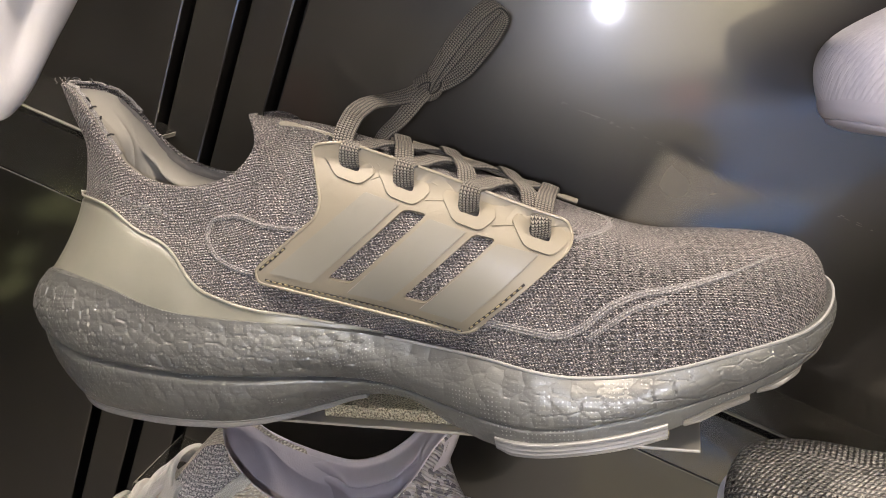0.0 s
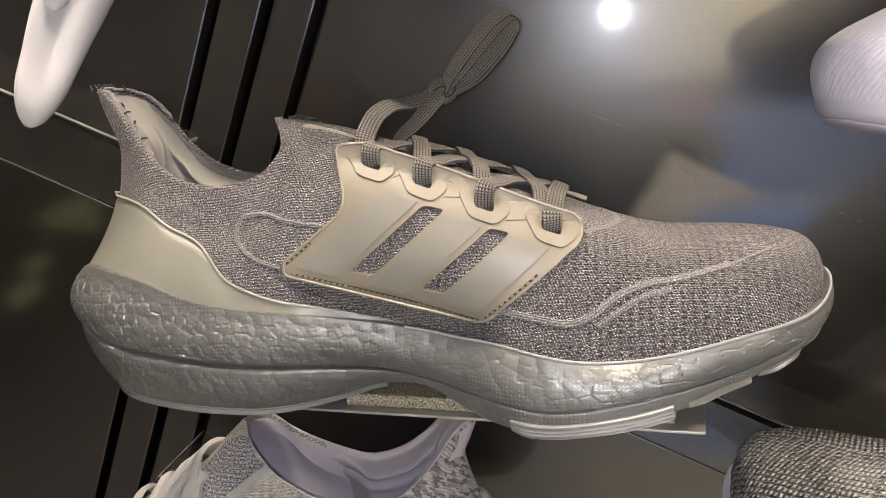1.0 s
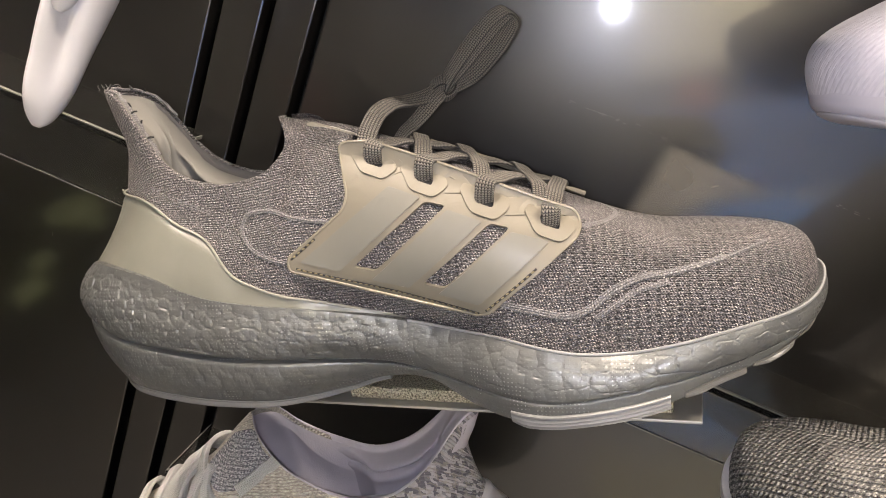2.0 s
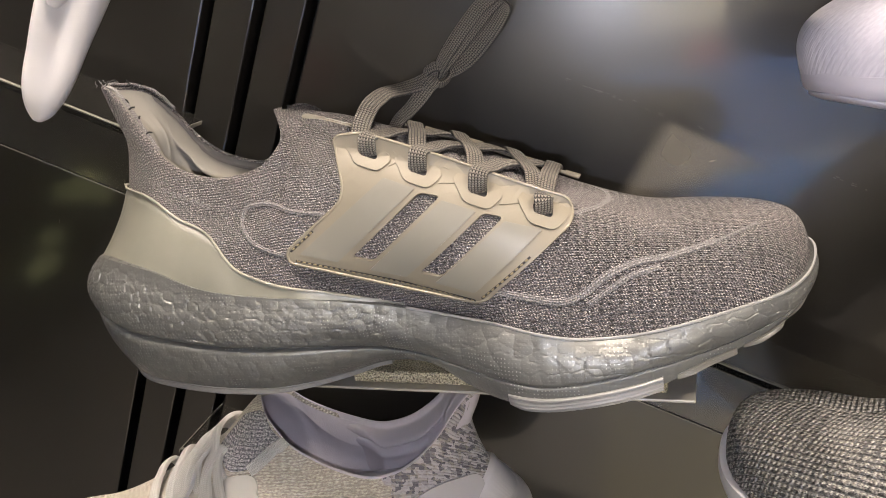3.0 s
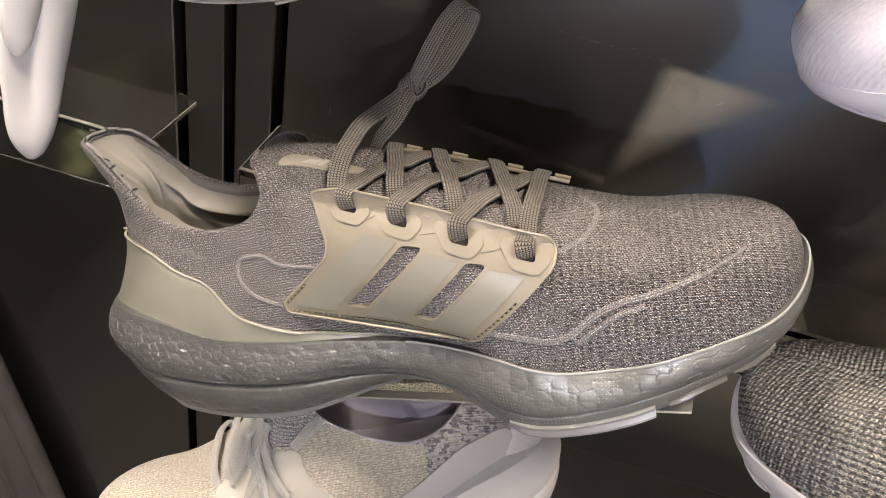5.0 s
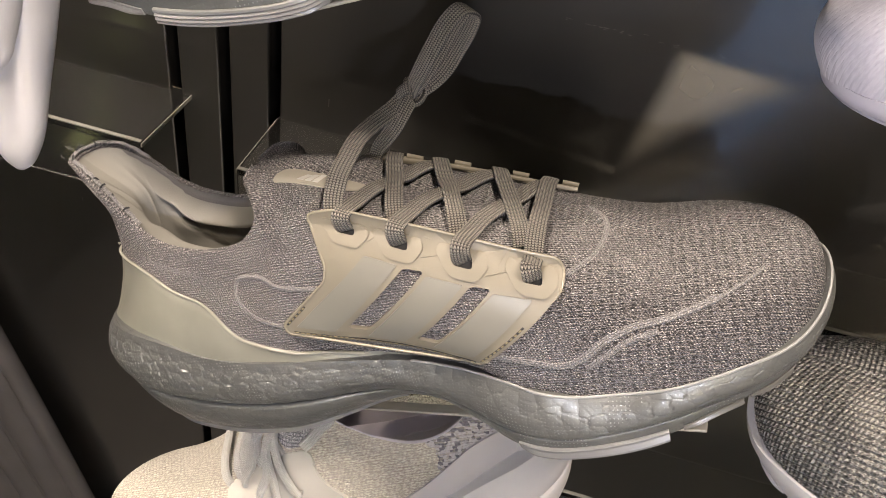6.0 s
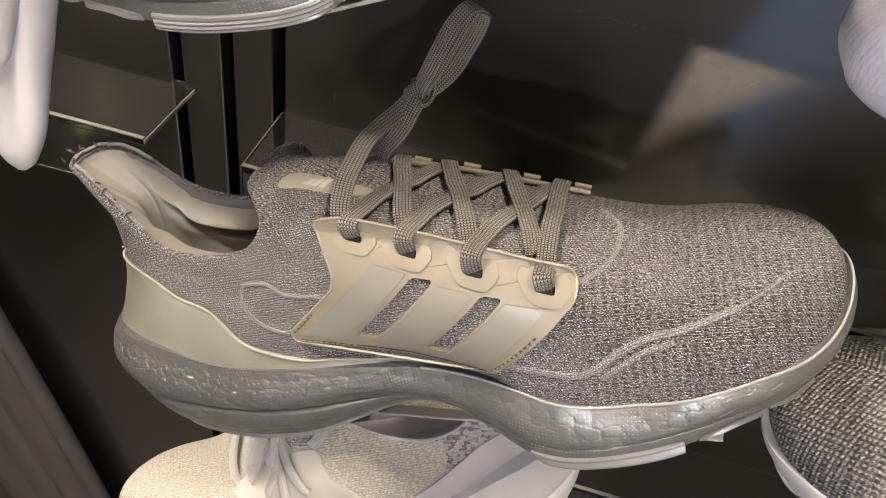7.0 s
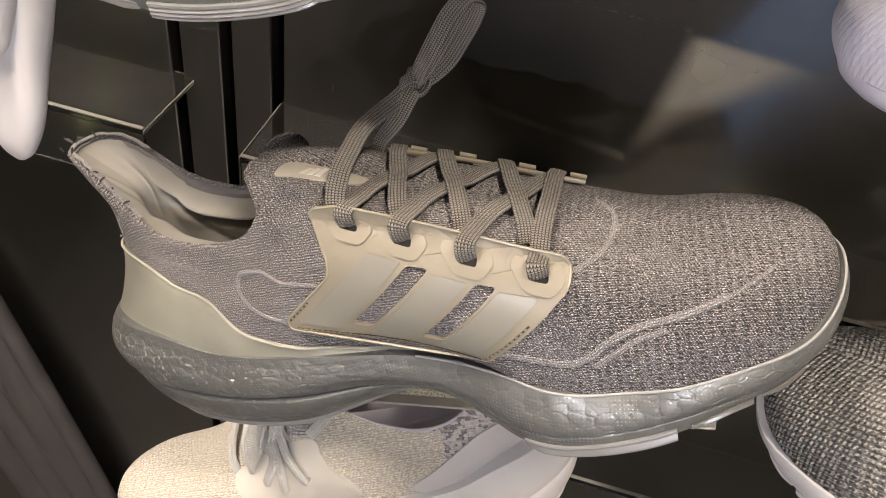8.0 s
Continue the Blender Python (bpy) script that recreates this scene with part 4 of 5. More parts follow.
                pr[:, 2] -= ease * (0.0014 if rise > 0.3 else 0.0014 if rise > 0.1 else 0.0010) * (1 - np.array(RIBS))
                row.append(pr if order > 0 else pr[::-1])
            rows.append(np.concatenate(row))
        rows = np.array(rows)
        rows[:, :, 1] *= flip
        m = rows.shape[1]
        vv, ff = sheet(rows)
        ff = list(ff) + [list(range(m)), [(len(rows) - 1) * m + c for c in range(m)]] + [(i * m, (i + 1) * m, (i + 1) * m + m - 1, i * m + m - 1) for i in range(len(rows) - 1)]
        part("outsole", vv, ff, mat, parent, rubber_label if mat is rubber else "", sharp=35)


# ---- the display shoe
shoe = thing("running_shoe", Matrix.Translation(O), "grey heather knit running shoe with khaki side overlay and silver sole", "shoe")
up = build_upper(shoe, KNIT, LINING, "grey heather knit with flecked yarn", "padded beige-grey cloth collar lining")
build_sole(shoe, FOAM, SOLE, "silver-grey pellet foam with pimpled skin", "milky grey rubber", rubber_dull=SOLE_DULL)
plan, plan_n = outline(220)
lip = wall_ring(plan, plan_n, 1.0)
lip = [tuple(q + np.array([0, 0, 0.0004])) for i, q in enumerate(lip) if (i < 220 and q[0] > 0.158) or (i >= 220 and q[0] > 0.262)]
ribbon("foam_lip", smooth_path(lip, 220), [(0, 0, 1)] * 220, 0.0009, 0.0010, FOAM_LIP, shoe, "pale moulded foam lip")
CUT = [(0.0, 0.086), (0.040, 0.0855), (0.057, 0.0825), (0.070, 0.0740), (0.0855, 0.0650), (0.0935, 0.0548), (0.104, 0.0490), (0.124, 0.0430), (0.136, 0.0397), (0.149, 0.0362), (0.156, 0.0340)]
counter = heel_cup(shoe, COUNTER, "smooth olive-grey heel counter", CUT, 0.0017)
SIDE = Side([up])
FLANGE = StandingSide([up])
rim_line = [(x, float(curve(CUT, [x])[0])) for x in np.linspace(0.034, 0.142, 60)]
rim_line = [SIDE.front(x, z) for x, z in rim_line]
ribbon("counter_rim", [p + n * 0.0012 for p, n in rim_line], [n for _, n in rim_line], 0.0010, 0.0011, COUNTER_RIM, counter, "thin pale shiny moulded rim")

CAGE_EDGE = rounded([(0.1395, 0.1000), (0.1520, 0.1000), (0.1800, 0.0890), (0.2130, 0.0745), (0.2250, 0.0700), (0.2255, 0.0625), (0.1910, 0.0362), (0.1186, 0.0553), (0.1186, 0.0600), (0.1420, 0.0765), (0.1440, 0.0820)], 0.0045)
WINDOWS = [rounded([(0.1722, 0.0775), (0.1796, 0.0754), (0.1517, 0.0541), (0.1437, 0.0560)], 0.0018), rounded([(0.1948, 0.0686), (0.2017, 0.0666), (0.1773, 0.0472), (0.1695, 0.0491)], 0.0018)]
EYES = [(0.1530, 0.0920), (0.1712, 0.0846), (0.1926, 0.0757), (0.2150, 0.0668)]


def eyelet(c, w=0.0066, h=0.0034):
    k = 0.4
    return rounded([(c[0] + a * w / 2, c[1] + b * h / 2 - a * k * w / 2) for a, b in ((-1, 1), (1, 1), (1, -1), (-1, -1))], 0.0014, 3)


cage = overlay("side_overlay", FLANGE, CAGE_EDGE, CAGE, shoe, 0.0004, 0.0012, WINDOWS + [eyelet(c) for c in EYES], label="khaki moulded side overlay with two slanted windows")
rim_pts = [FLANGE.front(x, z) for x, z in CAGE_EDGE]
rim_pts = [p + n * 0.0014 for p, n in rim_pts] + [rim_pts[0][0] + rim_pts[0][1] * 0.0014]
ribbon("overlay_rim", rim_pts, [FLANGE.front(*q)[1] for q in CAGE_EDGE + CAGE_EDGE[:1]], 0.0010, 0.0010, CAGE_RIM, cage, "thin shiny moulded rim")
for s in ([(0.1590, 0.0833), (0.1705, 0.0787), (0.1380, 0.0546), (0.1235, 0.0585)], [(0.1801, 0.0740), (0.1923, 0.0693), (0.1640, 0.0477), (0.1500, 0.0509)], [(0.2020, 0.0652), (0.2149, 0.0612), (0.1897, 0.0411), (0.1750, 0.0452)]):
    overlay("stripe", FLANGE, rounded(s, 0.0008, 3), STRIPE, cage, 0.0013, 0.0008, label="grey-khaki raised stripe", bevel=0.0003)
for c in EYES:
    k = 0.40
    pad_edge = rounded([(c[0] + a, c[1] + b - a * k) for a, b in ((-0.0088, 0.0006), (-0.0072, 0.0031), (0.0076, 0.0031), (0.0088, -0.0002), (0.0040, -0.0050), (-0.0046, -0.0050))], 0.0022)
    overlay("eyelet_pad", FLANGE, pad_edge, CAGE, cage, 0.0013, 0.0010, [eyelet(c)], label="raised khaki eyelet pad", bevel=0.0003)
    # a black film over the knit paints the shade in the hole
    overlay("eyelet", FLANGE, eyelet(c, 0.0072, 0.0040), HOLE, cage, 0.0002, 0.0004, label="black film for the shade in the eyelet", bevel=0)


def side_line(name, a, b, width, lift, mat, parent, label=""):
    """A fine moulded line on the overlay."""
    n = [FLANGE.front(a[0] + (b[0] - a[0]) * t, a[1] + (b[1] - a[1]) * t) for t in np.linspace(0, 1, 8)]
    ribbon(name, [p + m * lift for p, m in n], [m for _, m in n], width, width, mat, parent, label)


for (ax, az), (bx, bz) in zip(EYES, EYES[1:]):
    side_line("moulded_line", (ax + 0.0074, az - 0.0052), (bx - 0.0078, bz + 0.0030), 0.0005, 0.0016, CAGE, cage)
    side_line("moulded_line", (ax + 0.0095, az + 0.0002), (bx - 0.0080, bz + 0.0066), 0.0005, 0.0016, CAGE, cage)


def stitches(name, rows, length, gap, mat, parent, lift):
    verts, faces = [], []
    for a, b in rows:
        a, b = Vector(a), Vector(b)
        n = max(1, int((b - a).length / gap))
        for i in range(n):
            m = a.lerp(b, (i + 0.5) / n)
            d = (b - a).normalized()
            p, nn = FLANGE.front(m.x, m.y)
            t = Vector((d.x, 0, d.y))
            t = (t - nn * t.dot(nn)).normalized()
            s = nn.cross(t)
            k = len(verts)
            c = p + nn * lift
            for q in (-1, -0.6, 0.6, 1):
                wd = 0.00015 if abs(q) > 0.9 else 0.0003
                hh = 0.0 if abs(q) > 0.9 else 0.0004
                verts += [c + t * q * length / 2 + s * wd, c + t * q * length / 2 + nn * hh, c + t * q * length / 2 - s * wd]
            for r in range(3):
                for e in range(2):
                    a0 = k + r * 3 + e
                    faces.append((a0, a0 + 1, a0 + 4, a0 + 3))
    return part(name, verts, faces, mat, parent, sharp=80)


# black ribbons draw the shade of a groove under the stitches
for a, b in (((0.1215, 0.0562), (0.1895, 0.0378)), ((0.1920, 0.0388), (0.2105, 0.0531)), ((0.1200, 0.0596), (0.1300, 0.0668))):
    side_line("stitch_groove_shade", a, b, 0.0009, 0.0013, HOLE, cage)
stitches("stitching", [((0.1215, 0.0562), (0.1895, 0.0378)), ((0.1920, 0.0388), (0.2100, 0.0527)), ((0.1205, 0.0600), (0.1300, 0.0668))], 0.0015, 0.0021, STITCH, cage, 0.0017)


def tape(name, pts, width, mat, lift=0.0001, thick=0.0011):
    """A raised knitted line on the side of the upper."""
    p = smooth_path(pts, 40)
    n = [SIDE.front(a, b) for a, b in p]
    return ribbon(name, [q + m * lift for q, m in n], [m for _, m in n], width, thick, mat, shoe, "paler raised knit line", width)


tape("knit_line", [(0.1975, 0.0409), (0.2099, 0.0380), (0.2215, 0.0366), (0.2277, 0.0390), (0.2348, 0.0445), (0.2434, 0.0480), (0.2568, 0.0496), (0.2731, 0.0525)], 0.0026, KNIT_LIGHT)
tape("knit_line", [(0.2715, 0.0521), (0.2800, 0.0538), (0.2880, 0.0552)], 0.0014, KNIT_LIGHT)
tape("knit_line", [(0.2293, 0.0355), (0.2364, 0.0403), (0.2433, 0.0443), (0.2540, 0.0468)], 0.0020, KNIT_LIGHT)
tape("knit_line", [(0.1400, 0.0715), (0.1223, 0.0745), (0.1081, 0.0773), (0.1000, 0.0755), (0.0980, 0.0710), (0.1010, 0.0650), (0.1079, 0.0606), (0.1165, 0.0580)], 0.0017, KNIT_LIGHT)

# laces: over the tongue from the outer eyelets to the inner bar, and back under the overlay's edge
def over(a, b, lift, n=26, dip_a=0.0, dip_b=0.0, arch=0.0):
    pts, nor = [], []
    for t in np.linspace(0, 1, n):
        x, y = a[0] + (b[0] - a[0]) * t, a[1] + (b[1] - a[1]) * t
        p, m = SIDE.top(x, y)
        h = lift + arch * math.sin(math.pi * t) - dip_a * max(0, 1 - t / 0.12) - dip_b * max(0, (t - 0.88) / 0.12)
        pts.append(p + m * h)
        nor.append(m)
    pts = np.array(pts)
    pts[1:-1] = (pts[:-2] + pts[1:-1] * 2 + pts[2:]) / 4
    return pts, np.array(nor)


def inner_y(x):
    return 0.0115 + (x - 0.158) * 0.13


lace_set = thing("shoelace", Matrix.Translation(O), "dark khaki flat braided lace laced through the running shoe", "shoelace")
for i, (ex, ez) in enumerate(EYES):
    p, m = FLANGE.front(ex, ez)
    if i < 3:
        pts, nor = over((ex + 0.0005, p.y + 0.0045), ((0.1765, 0.1980, 0.2165)[i], inner_y(0.1765 + 0.02 * i)), 0.0022, arch=0.0010)
        head = [p - m * 0.001 + Vector((0, 0, -0.0010)), p + m * 0.0026 + Vector((0, 0, 0.001)), p + m * 0.0038 + Vector((0.0005, 0, 0.0040))]
        path = smooth_path([tuple(h) for h in head] + [tuple(q) for q in pts[3::3]], 60)
        nn = [m] * 3 + [Vector(q) for q in nor[3::3]]
        nn = curve(np.c_[np.arange(len(nn)), np.array([tuple(q) for q in nn])], np.linspace(0, len(nn) - 1, 60))
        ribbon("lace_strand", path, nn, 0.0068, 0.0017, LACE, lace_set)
    # strand from the inner bar back to the outer side
    x_in = (0.1598, 0.1762, 0.1975, 0.2160)[i]
    x_out = (0.1705, 0.1918, 0.2125, 0.2152)[i]
    y_out = -0.0290 if i < 3 else p.y + 0.003
    pts, nor = over((x_in, inner_y(x_in) + 0.0005), (x_out, y_out), 0.0036, dip_b=0.0040 if i < 3 else 0.002, arch=0.0006)
    tail = [tuple(q) for q in pts[::3]]
    nn = [tuple(q) for q in nor[::3]]
    if i == 3:
        tail += [tuple(p + m * 0.0046 + Vector((0, 0, 0.0025))), tuple(p + m * 0.0032 + Vector((0, 0, -0.0004))), tuple(p - m * 0.0015 + Vector((0, 0, -0.0014)))]
        nn += [tuple(m)] * 3
    path = smooth_path(tail, 60)
    nn = curve(np.c_[np.arange(len(nn)), np.array(nn)], np.linspace(0, len(nn) - 1, 60))
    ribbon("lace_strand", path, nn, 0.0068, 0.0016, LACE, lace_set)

# inner overlay's edge, a thin moulded bar with a small lug at each lace
bar_pts, bar_nor = over((0.1560, inner_y(0.156) + 0.0004), (0.2262, inner_y(0.2262) - 0.0020), 0.0018)
bar = ribbon("inner_overlay_edge", bar_pts, bar_nor, 0.0022, 0.0017, CAGE, shoe, "khaki moulded inner overlay edge")
for x in (0.1665, 0.1840, 0.2050, 0.2230):
    q, m = SIDE.top(x, inner_y(x) + 0.002)
    q = q + m * 0.0030
    ribbon("lug", [q - Vector((0.0030, 0, -0.0012)), q, q + Vector((0.0030, 0, -0.0012))], [m] * 3, 0.0030, 0.0020, CAGE, bar)

# the same overlay on the inner side, seen only in the gloss wall
inner = bmesh.new()
inner.from_mesh(cage.data)
for v in inner.verts:
    v.co.y = 2 * CENTRE - v.co.y - 0.0015
    v.co.z -= 0.005
bmesh.ops.reverse_faces(inner, faces=inner.faces)
inner_me = bpy.data.meshes.new("inner_side_overlay")
inner.to_mesh(inner_me)
inner.free()
inner_me.materials.append(CAGE)
inner_cage = new("inner_side_overlay", inner_me)
inner_cage.parent = shoe
inner_cage.matrix_parent_inverse = Matrix.Identity(4)

# woven label on the tongue, seam tape round the toe box, moulded letters at the heel as plain bars
def lay_top(name, outline_xy, mat, parent, lift, thick, label=""):
    bm = bmesh.new()
    vs = [bm.verts.new((x, y, 0)) for x, y in outline_xy]
    f = bm.faces.new(vs)
    bmesh.ops.triangulate(bm, faces=[f])
    for k in range(3):
        bmesh.ops.subdivide_edges(bm, edges=bm.edges[:], cuts=1, use_grid_fill=True)
    bmesh.ops.triangulate(bm, faces=bm.faces[:])
    ex = bmesh.ops.extrude_face_region(bm, geom=bm.faces[:])["geom"]
    tops = {g for g in ex if isinstance(g, bmesh.types.BMVert)}
    for v in bm.verts:
        q, m = SIDE.top(v.co.x, v.co.y)
        v.co = q + m * (lift + (thick if v in tops else -0.0006))
    bm.verts.index_update()
    out = part(name, [v.co.copy() for v in bm.verts], [[v.index for v in f.verts] for f in bm.faces], mat, parent, label, sharp=50)
    bm.free()
    return out


lab = lay_top("tongue_label", rounded([(0.1222, -0.0165), (0.1242, -0.0055), (0.1290, -0.0036), (0.1435, -0.0060), (0.1545, -0.0085), (0.1570, -0.0115), (0.1530, -0.0148), (0.1440, -0.0165)], 0.0025), LABEL, shoe, 0.0001, 0.0003, "pale khaki woven tongue label with a printed mark")
for k in range(3):
    x = 0.1315 + 0.0028 * k
    lay_top("printed_bar", [(x, -0.0140), (x + 0.0020, -0.0140), (x + 0.0035 - 0.0006 * k, -0.0088 + 0.0012 * k), (x + 0.0018 - 0.0006 * k, -0.0088 + 0.0012 * k)], LABEL_PRINT, lab, 0.0004, 0.0002)


def top_tape(name, pts, width, mat):
    p = smooth_path(pts, 40)
    n = [SIDE.top(a, b) for a, b in p]
    ribbon(name, [q + m * 0.0001 for q, m in n], [m for _, m in n], width, 0.0006, mat, shoe, "paler raised knit line", width)


top_tape("knit_line", [(0.2262, -0.0330), (0.2334, -0.0252), (0.2382, -0.0095), (0.2375, 0.0013), (0.2321, 0.0079)], 0.0021, KNIT_LIGHT)
random.seed(3)
for k in range(11):
    t = k / 10
    x, z = 0.0590 + 0.0245 * t, 0.0872 - 0.0094 * t
    w = random.uniform(0.0007, 0.0017)
    z += random.uniform(-0.0004, 0.0004)
    overlay("raised_letter", SIDE, [(x - w / 2, z - 0.0011), (x + w / 2, z - 0.0014), (x + w / 2, z + 0.0008), (x - w / 2, z + 0.0012)], KNIT_LIGHT, shoe, 0.0, 0.0004, bevel=0.0002)
# fraying threads at the torn tab edge
for k in range(6):
    a = Vector((0.029 + random.uniform(-0.001, 0.010), random.uniform(-0.010, 0.004), 0.1295 - random.uniform(0, 0.001)))
    d = Vector((random.uniform(-1, 0.3), random.uniform(-0.6, 0.6), random.uniform(0.4, 1.2))).normalized()
    pts = [a + d * 0.0006 * q + Vector((random.uniform(-1, 1), random.uniform(-1, 1), random.uniform(-1, 1))) * 0.0004 for q in range(5)]
    ribbon("loose_thread", smooth_path([tuple(q) for q in pts], 12), [(0.1, -1, 0.2)] * 12, 0.0003, 0.0003, KNIT_LIGHT, shoe)

# free ends: up from the top eyelets to the knot, and the long loop above it
KNOT = Vector((0.1698, 0.0270, 0.1170))
lead = smooth_path([(0.1500, -0.0305, 0.0945), (0.1505, -0.0295, 0.1010), (0.1525, -0.0240, 0.1078), (0.1542, -0.0120, 0.1116), (0.1548, 0.0010, 0.1126), (0.1580, 0.0125, 0.1128), (0.1635, 0.0210, 0.1140), tuple(KNOT)], 70)
lead_n = curve([(0, 0.1, -0.95, 0.2), (1, 0.3, -0.75, 0.4), (2, 0.45, -0.45, 0.72), (3, 0.5, -0.65, 0.5)], np.linspace(0, 3, 70))
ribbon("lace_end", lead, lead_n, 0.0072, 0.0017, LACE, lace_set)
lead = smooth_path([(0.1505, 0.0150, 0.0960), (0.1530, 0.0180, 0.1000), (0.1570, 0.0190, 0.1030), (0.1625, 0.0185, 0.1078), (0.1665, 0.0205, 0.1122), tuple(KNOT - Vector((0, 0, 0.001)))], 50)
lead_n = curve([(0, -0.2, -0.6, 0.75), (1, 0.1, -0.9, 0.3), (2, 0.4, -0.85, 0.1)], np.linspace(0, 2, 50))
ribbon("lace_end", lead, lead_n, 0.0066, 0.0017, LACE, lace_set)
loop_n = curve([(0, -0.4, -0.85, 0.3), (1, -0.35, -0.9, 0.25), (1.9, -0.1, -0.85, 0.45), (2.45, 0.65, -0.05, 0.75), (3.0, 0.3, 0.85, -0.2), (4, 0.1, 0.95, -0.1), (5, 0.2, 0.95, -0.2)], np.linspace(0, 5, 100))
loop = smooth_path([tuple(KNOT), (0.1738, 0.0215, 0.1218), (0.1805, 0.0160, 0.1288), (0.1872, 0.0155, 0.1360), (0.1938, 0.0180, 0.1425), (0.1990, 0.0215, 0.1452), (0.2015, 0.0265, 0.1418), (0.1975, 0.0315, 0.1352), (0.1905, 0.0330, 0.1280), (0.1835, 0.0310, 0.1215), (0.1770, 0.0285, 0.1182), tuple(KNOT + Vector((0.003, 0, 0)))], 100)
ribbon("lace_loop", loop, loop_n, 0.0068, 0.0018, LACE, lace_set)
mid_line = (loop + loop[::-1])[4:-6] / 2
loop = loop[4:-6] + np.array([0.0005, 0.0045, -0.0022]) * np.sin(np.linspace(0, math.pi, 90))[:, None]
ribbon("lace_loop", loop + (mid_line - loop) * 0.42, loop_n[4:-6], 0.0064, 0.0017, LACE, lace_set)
# an overhand knot, pulled tight
axis_a, axis_b = Vector((0.66, 0.1, 0.72)).normalized(), Vector((0.55, -0.62, -0.55)).normalized()
axis_b = (axis_b - axis_a * axis_b.dot(axis_a)).normalized()
axis_c = axis_a.cross(axis_b)
wrap = []
for a in np.linspace(0.35, 2 * math.pi + 0.2, 110):
    wrap.append(KNOT + (axis_b * (math.sin(a) + 2 * math.sin(2 * a)) + axis_c * (math.cos(a) - 2 * math.cos(2 * a))) * 0.00165 - axis_a * (math.sin(3 * a) * 0.0030))
ribbon("lace_knot", [tuple(q) for q in wrap], [tuple((q - KNOT) + axis_a * 0.0004) for q in wrap], 0.0046, 0.0022, LACE, lace_set)


# pale frayed binding round the torn heel tab, with a few dark tacking stitches
def tab_edge(xb, side):
    e = curve(np.array(EDGE), [xb])[0]
    return Vector((e[0], CENTRE - side * e[1], e[2]))


around = [tab_edge(x, -1) for x in np.linspace(0.062, 0.020, 26)] + [tab_edge(x, 1) for x in np.linspace(0.0215, 0.044, 16)]
random.seed(8)
bind = []
for p in around:
    inward = Vector((0.066 - p.x, CENTRE - p.y, 0)).normalized()
    bind.append(p + inward * (0.0026 + random.uniform(-0.0003, 0.0003)) + Vector((0, 0, 0.0006 + random.uniform(-0.0003, 0.0003))))
ribbon("tab_binding", smooth_path([tuple(p) for p in bind], 120), [(0.25, -0.35, 0.9)] * 120, 0.0015, 0.0009, KNIT_LIGHT, shoe, "pale frayed binding tape", 0.0021)
for k in (5, 9, 12, 14, 22, 25, 28, 31):
    p = bind[k] + Vector((0.0007, -0.0002, 0.0007))
    d = Vector((random.uniform(-1, 1), random.uniform(-1, 1), random.uniform(-0.4, 0.4))).normalized() * 0.0013
    ribbon("tacking_stitch", [tuple(p - d), tuple(p + Vector((0, 0, 0.0004))), tuple(p + d)], [(0.2, -0.4, 0.9)] * 3, 0.0007, 0.0006, HOLE, shoe)


# ---- the gloss wall behind, its slots and the room that closes the place
WN = Vector((0.037, 1.0, 0.083)).normalized()
WALL_AT = O + Vector((0.27, 0.1317, 0.078))
wx = Vector((math.cos(radians(-26.0)), 0, math.sin(radians(-26.0))))
wx = (wx - WN * wx.dot(WN)).normalized()
wz = wx.cross(WN)
WALL = Matrix((wx, WN, wz)).transposed().to_4x4()
WALL.translation = WALL_AT


def on_wall(ob):
    ob.matrix_world = WALL
    return ob


SLOTS = (-0.2700, -0.2385, -0.2078)
edges = [-1.6] + [e for s in SLOTS for e in (s - 0.0034, s + 0.0034)] + [1.6]
for i in range(0, len(edges), 2):
    v, f = box(edges[i], edges[i + 1], 0.0, 0.018, -1.3, 1.3, 0.0012)
    on_wall(tagged(part("wall_panel", v, f, PANEL), "black high-gloss wall board", "wall panel", kind="structure"))
v, f = box(-1.6, 1.6, 0.034, 0.05, -1.3, 1.3)
on_wall(tagged(part("wall_back", v, f, PANEL_DARK), "black board behind the wall slots", "wall", kind="structure"))

v, f = box(-3.0, 3.0, -3.4, 1.2, -0.05, 0.0)
tagged(part("floor", v, f, FLOORING), "dark shop floor", "floor", kind="structure")
v, f = box(-3.0, 3.0, -3.4, 1.2, 3.0, 3.05)
tagged(part("ceiling", v, f, ROOM), "dim grey shop ceiling", "ceiling", kind="structure")
for n, b in (("wall_south", (-3.0, 3.0, -3.5, -3.4, 0, 3.0)), ("wall_west", (-3.1, -3.0, -3.4, 1.2, 0, 3.0)), ("wall_east", (3.0, 3.1, -3.4, 1.2, 0, 3.0)), ("wall_north", (-3.0, 3.0, 1.2, 1.3, 0, 3.0))):
    v, f = box(*b)
    tagged(part(n, v, f, ROOM), "dim grey shop wall", "wall", kind="structure")

v, f = box(-0.05, 1.5, -3.398, -3.36, 0.66, 1.7, 0.004)
tagged(part("display_board", v, f, BEIGE_BOARD), "beige display board on the far shop wall", "wall panel", kind="structure")
v, f = box(-0.7, 1.6, -3.398, -3.30, 0.0, 0.45, 0.004)
tagged(part("plinth_board", v, f, BLUE_BOARD), "dark blue plinth along the far shop wall", "wall panel", kind="structure")

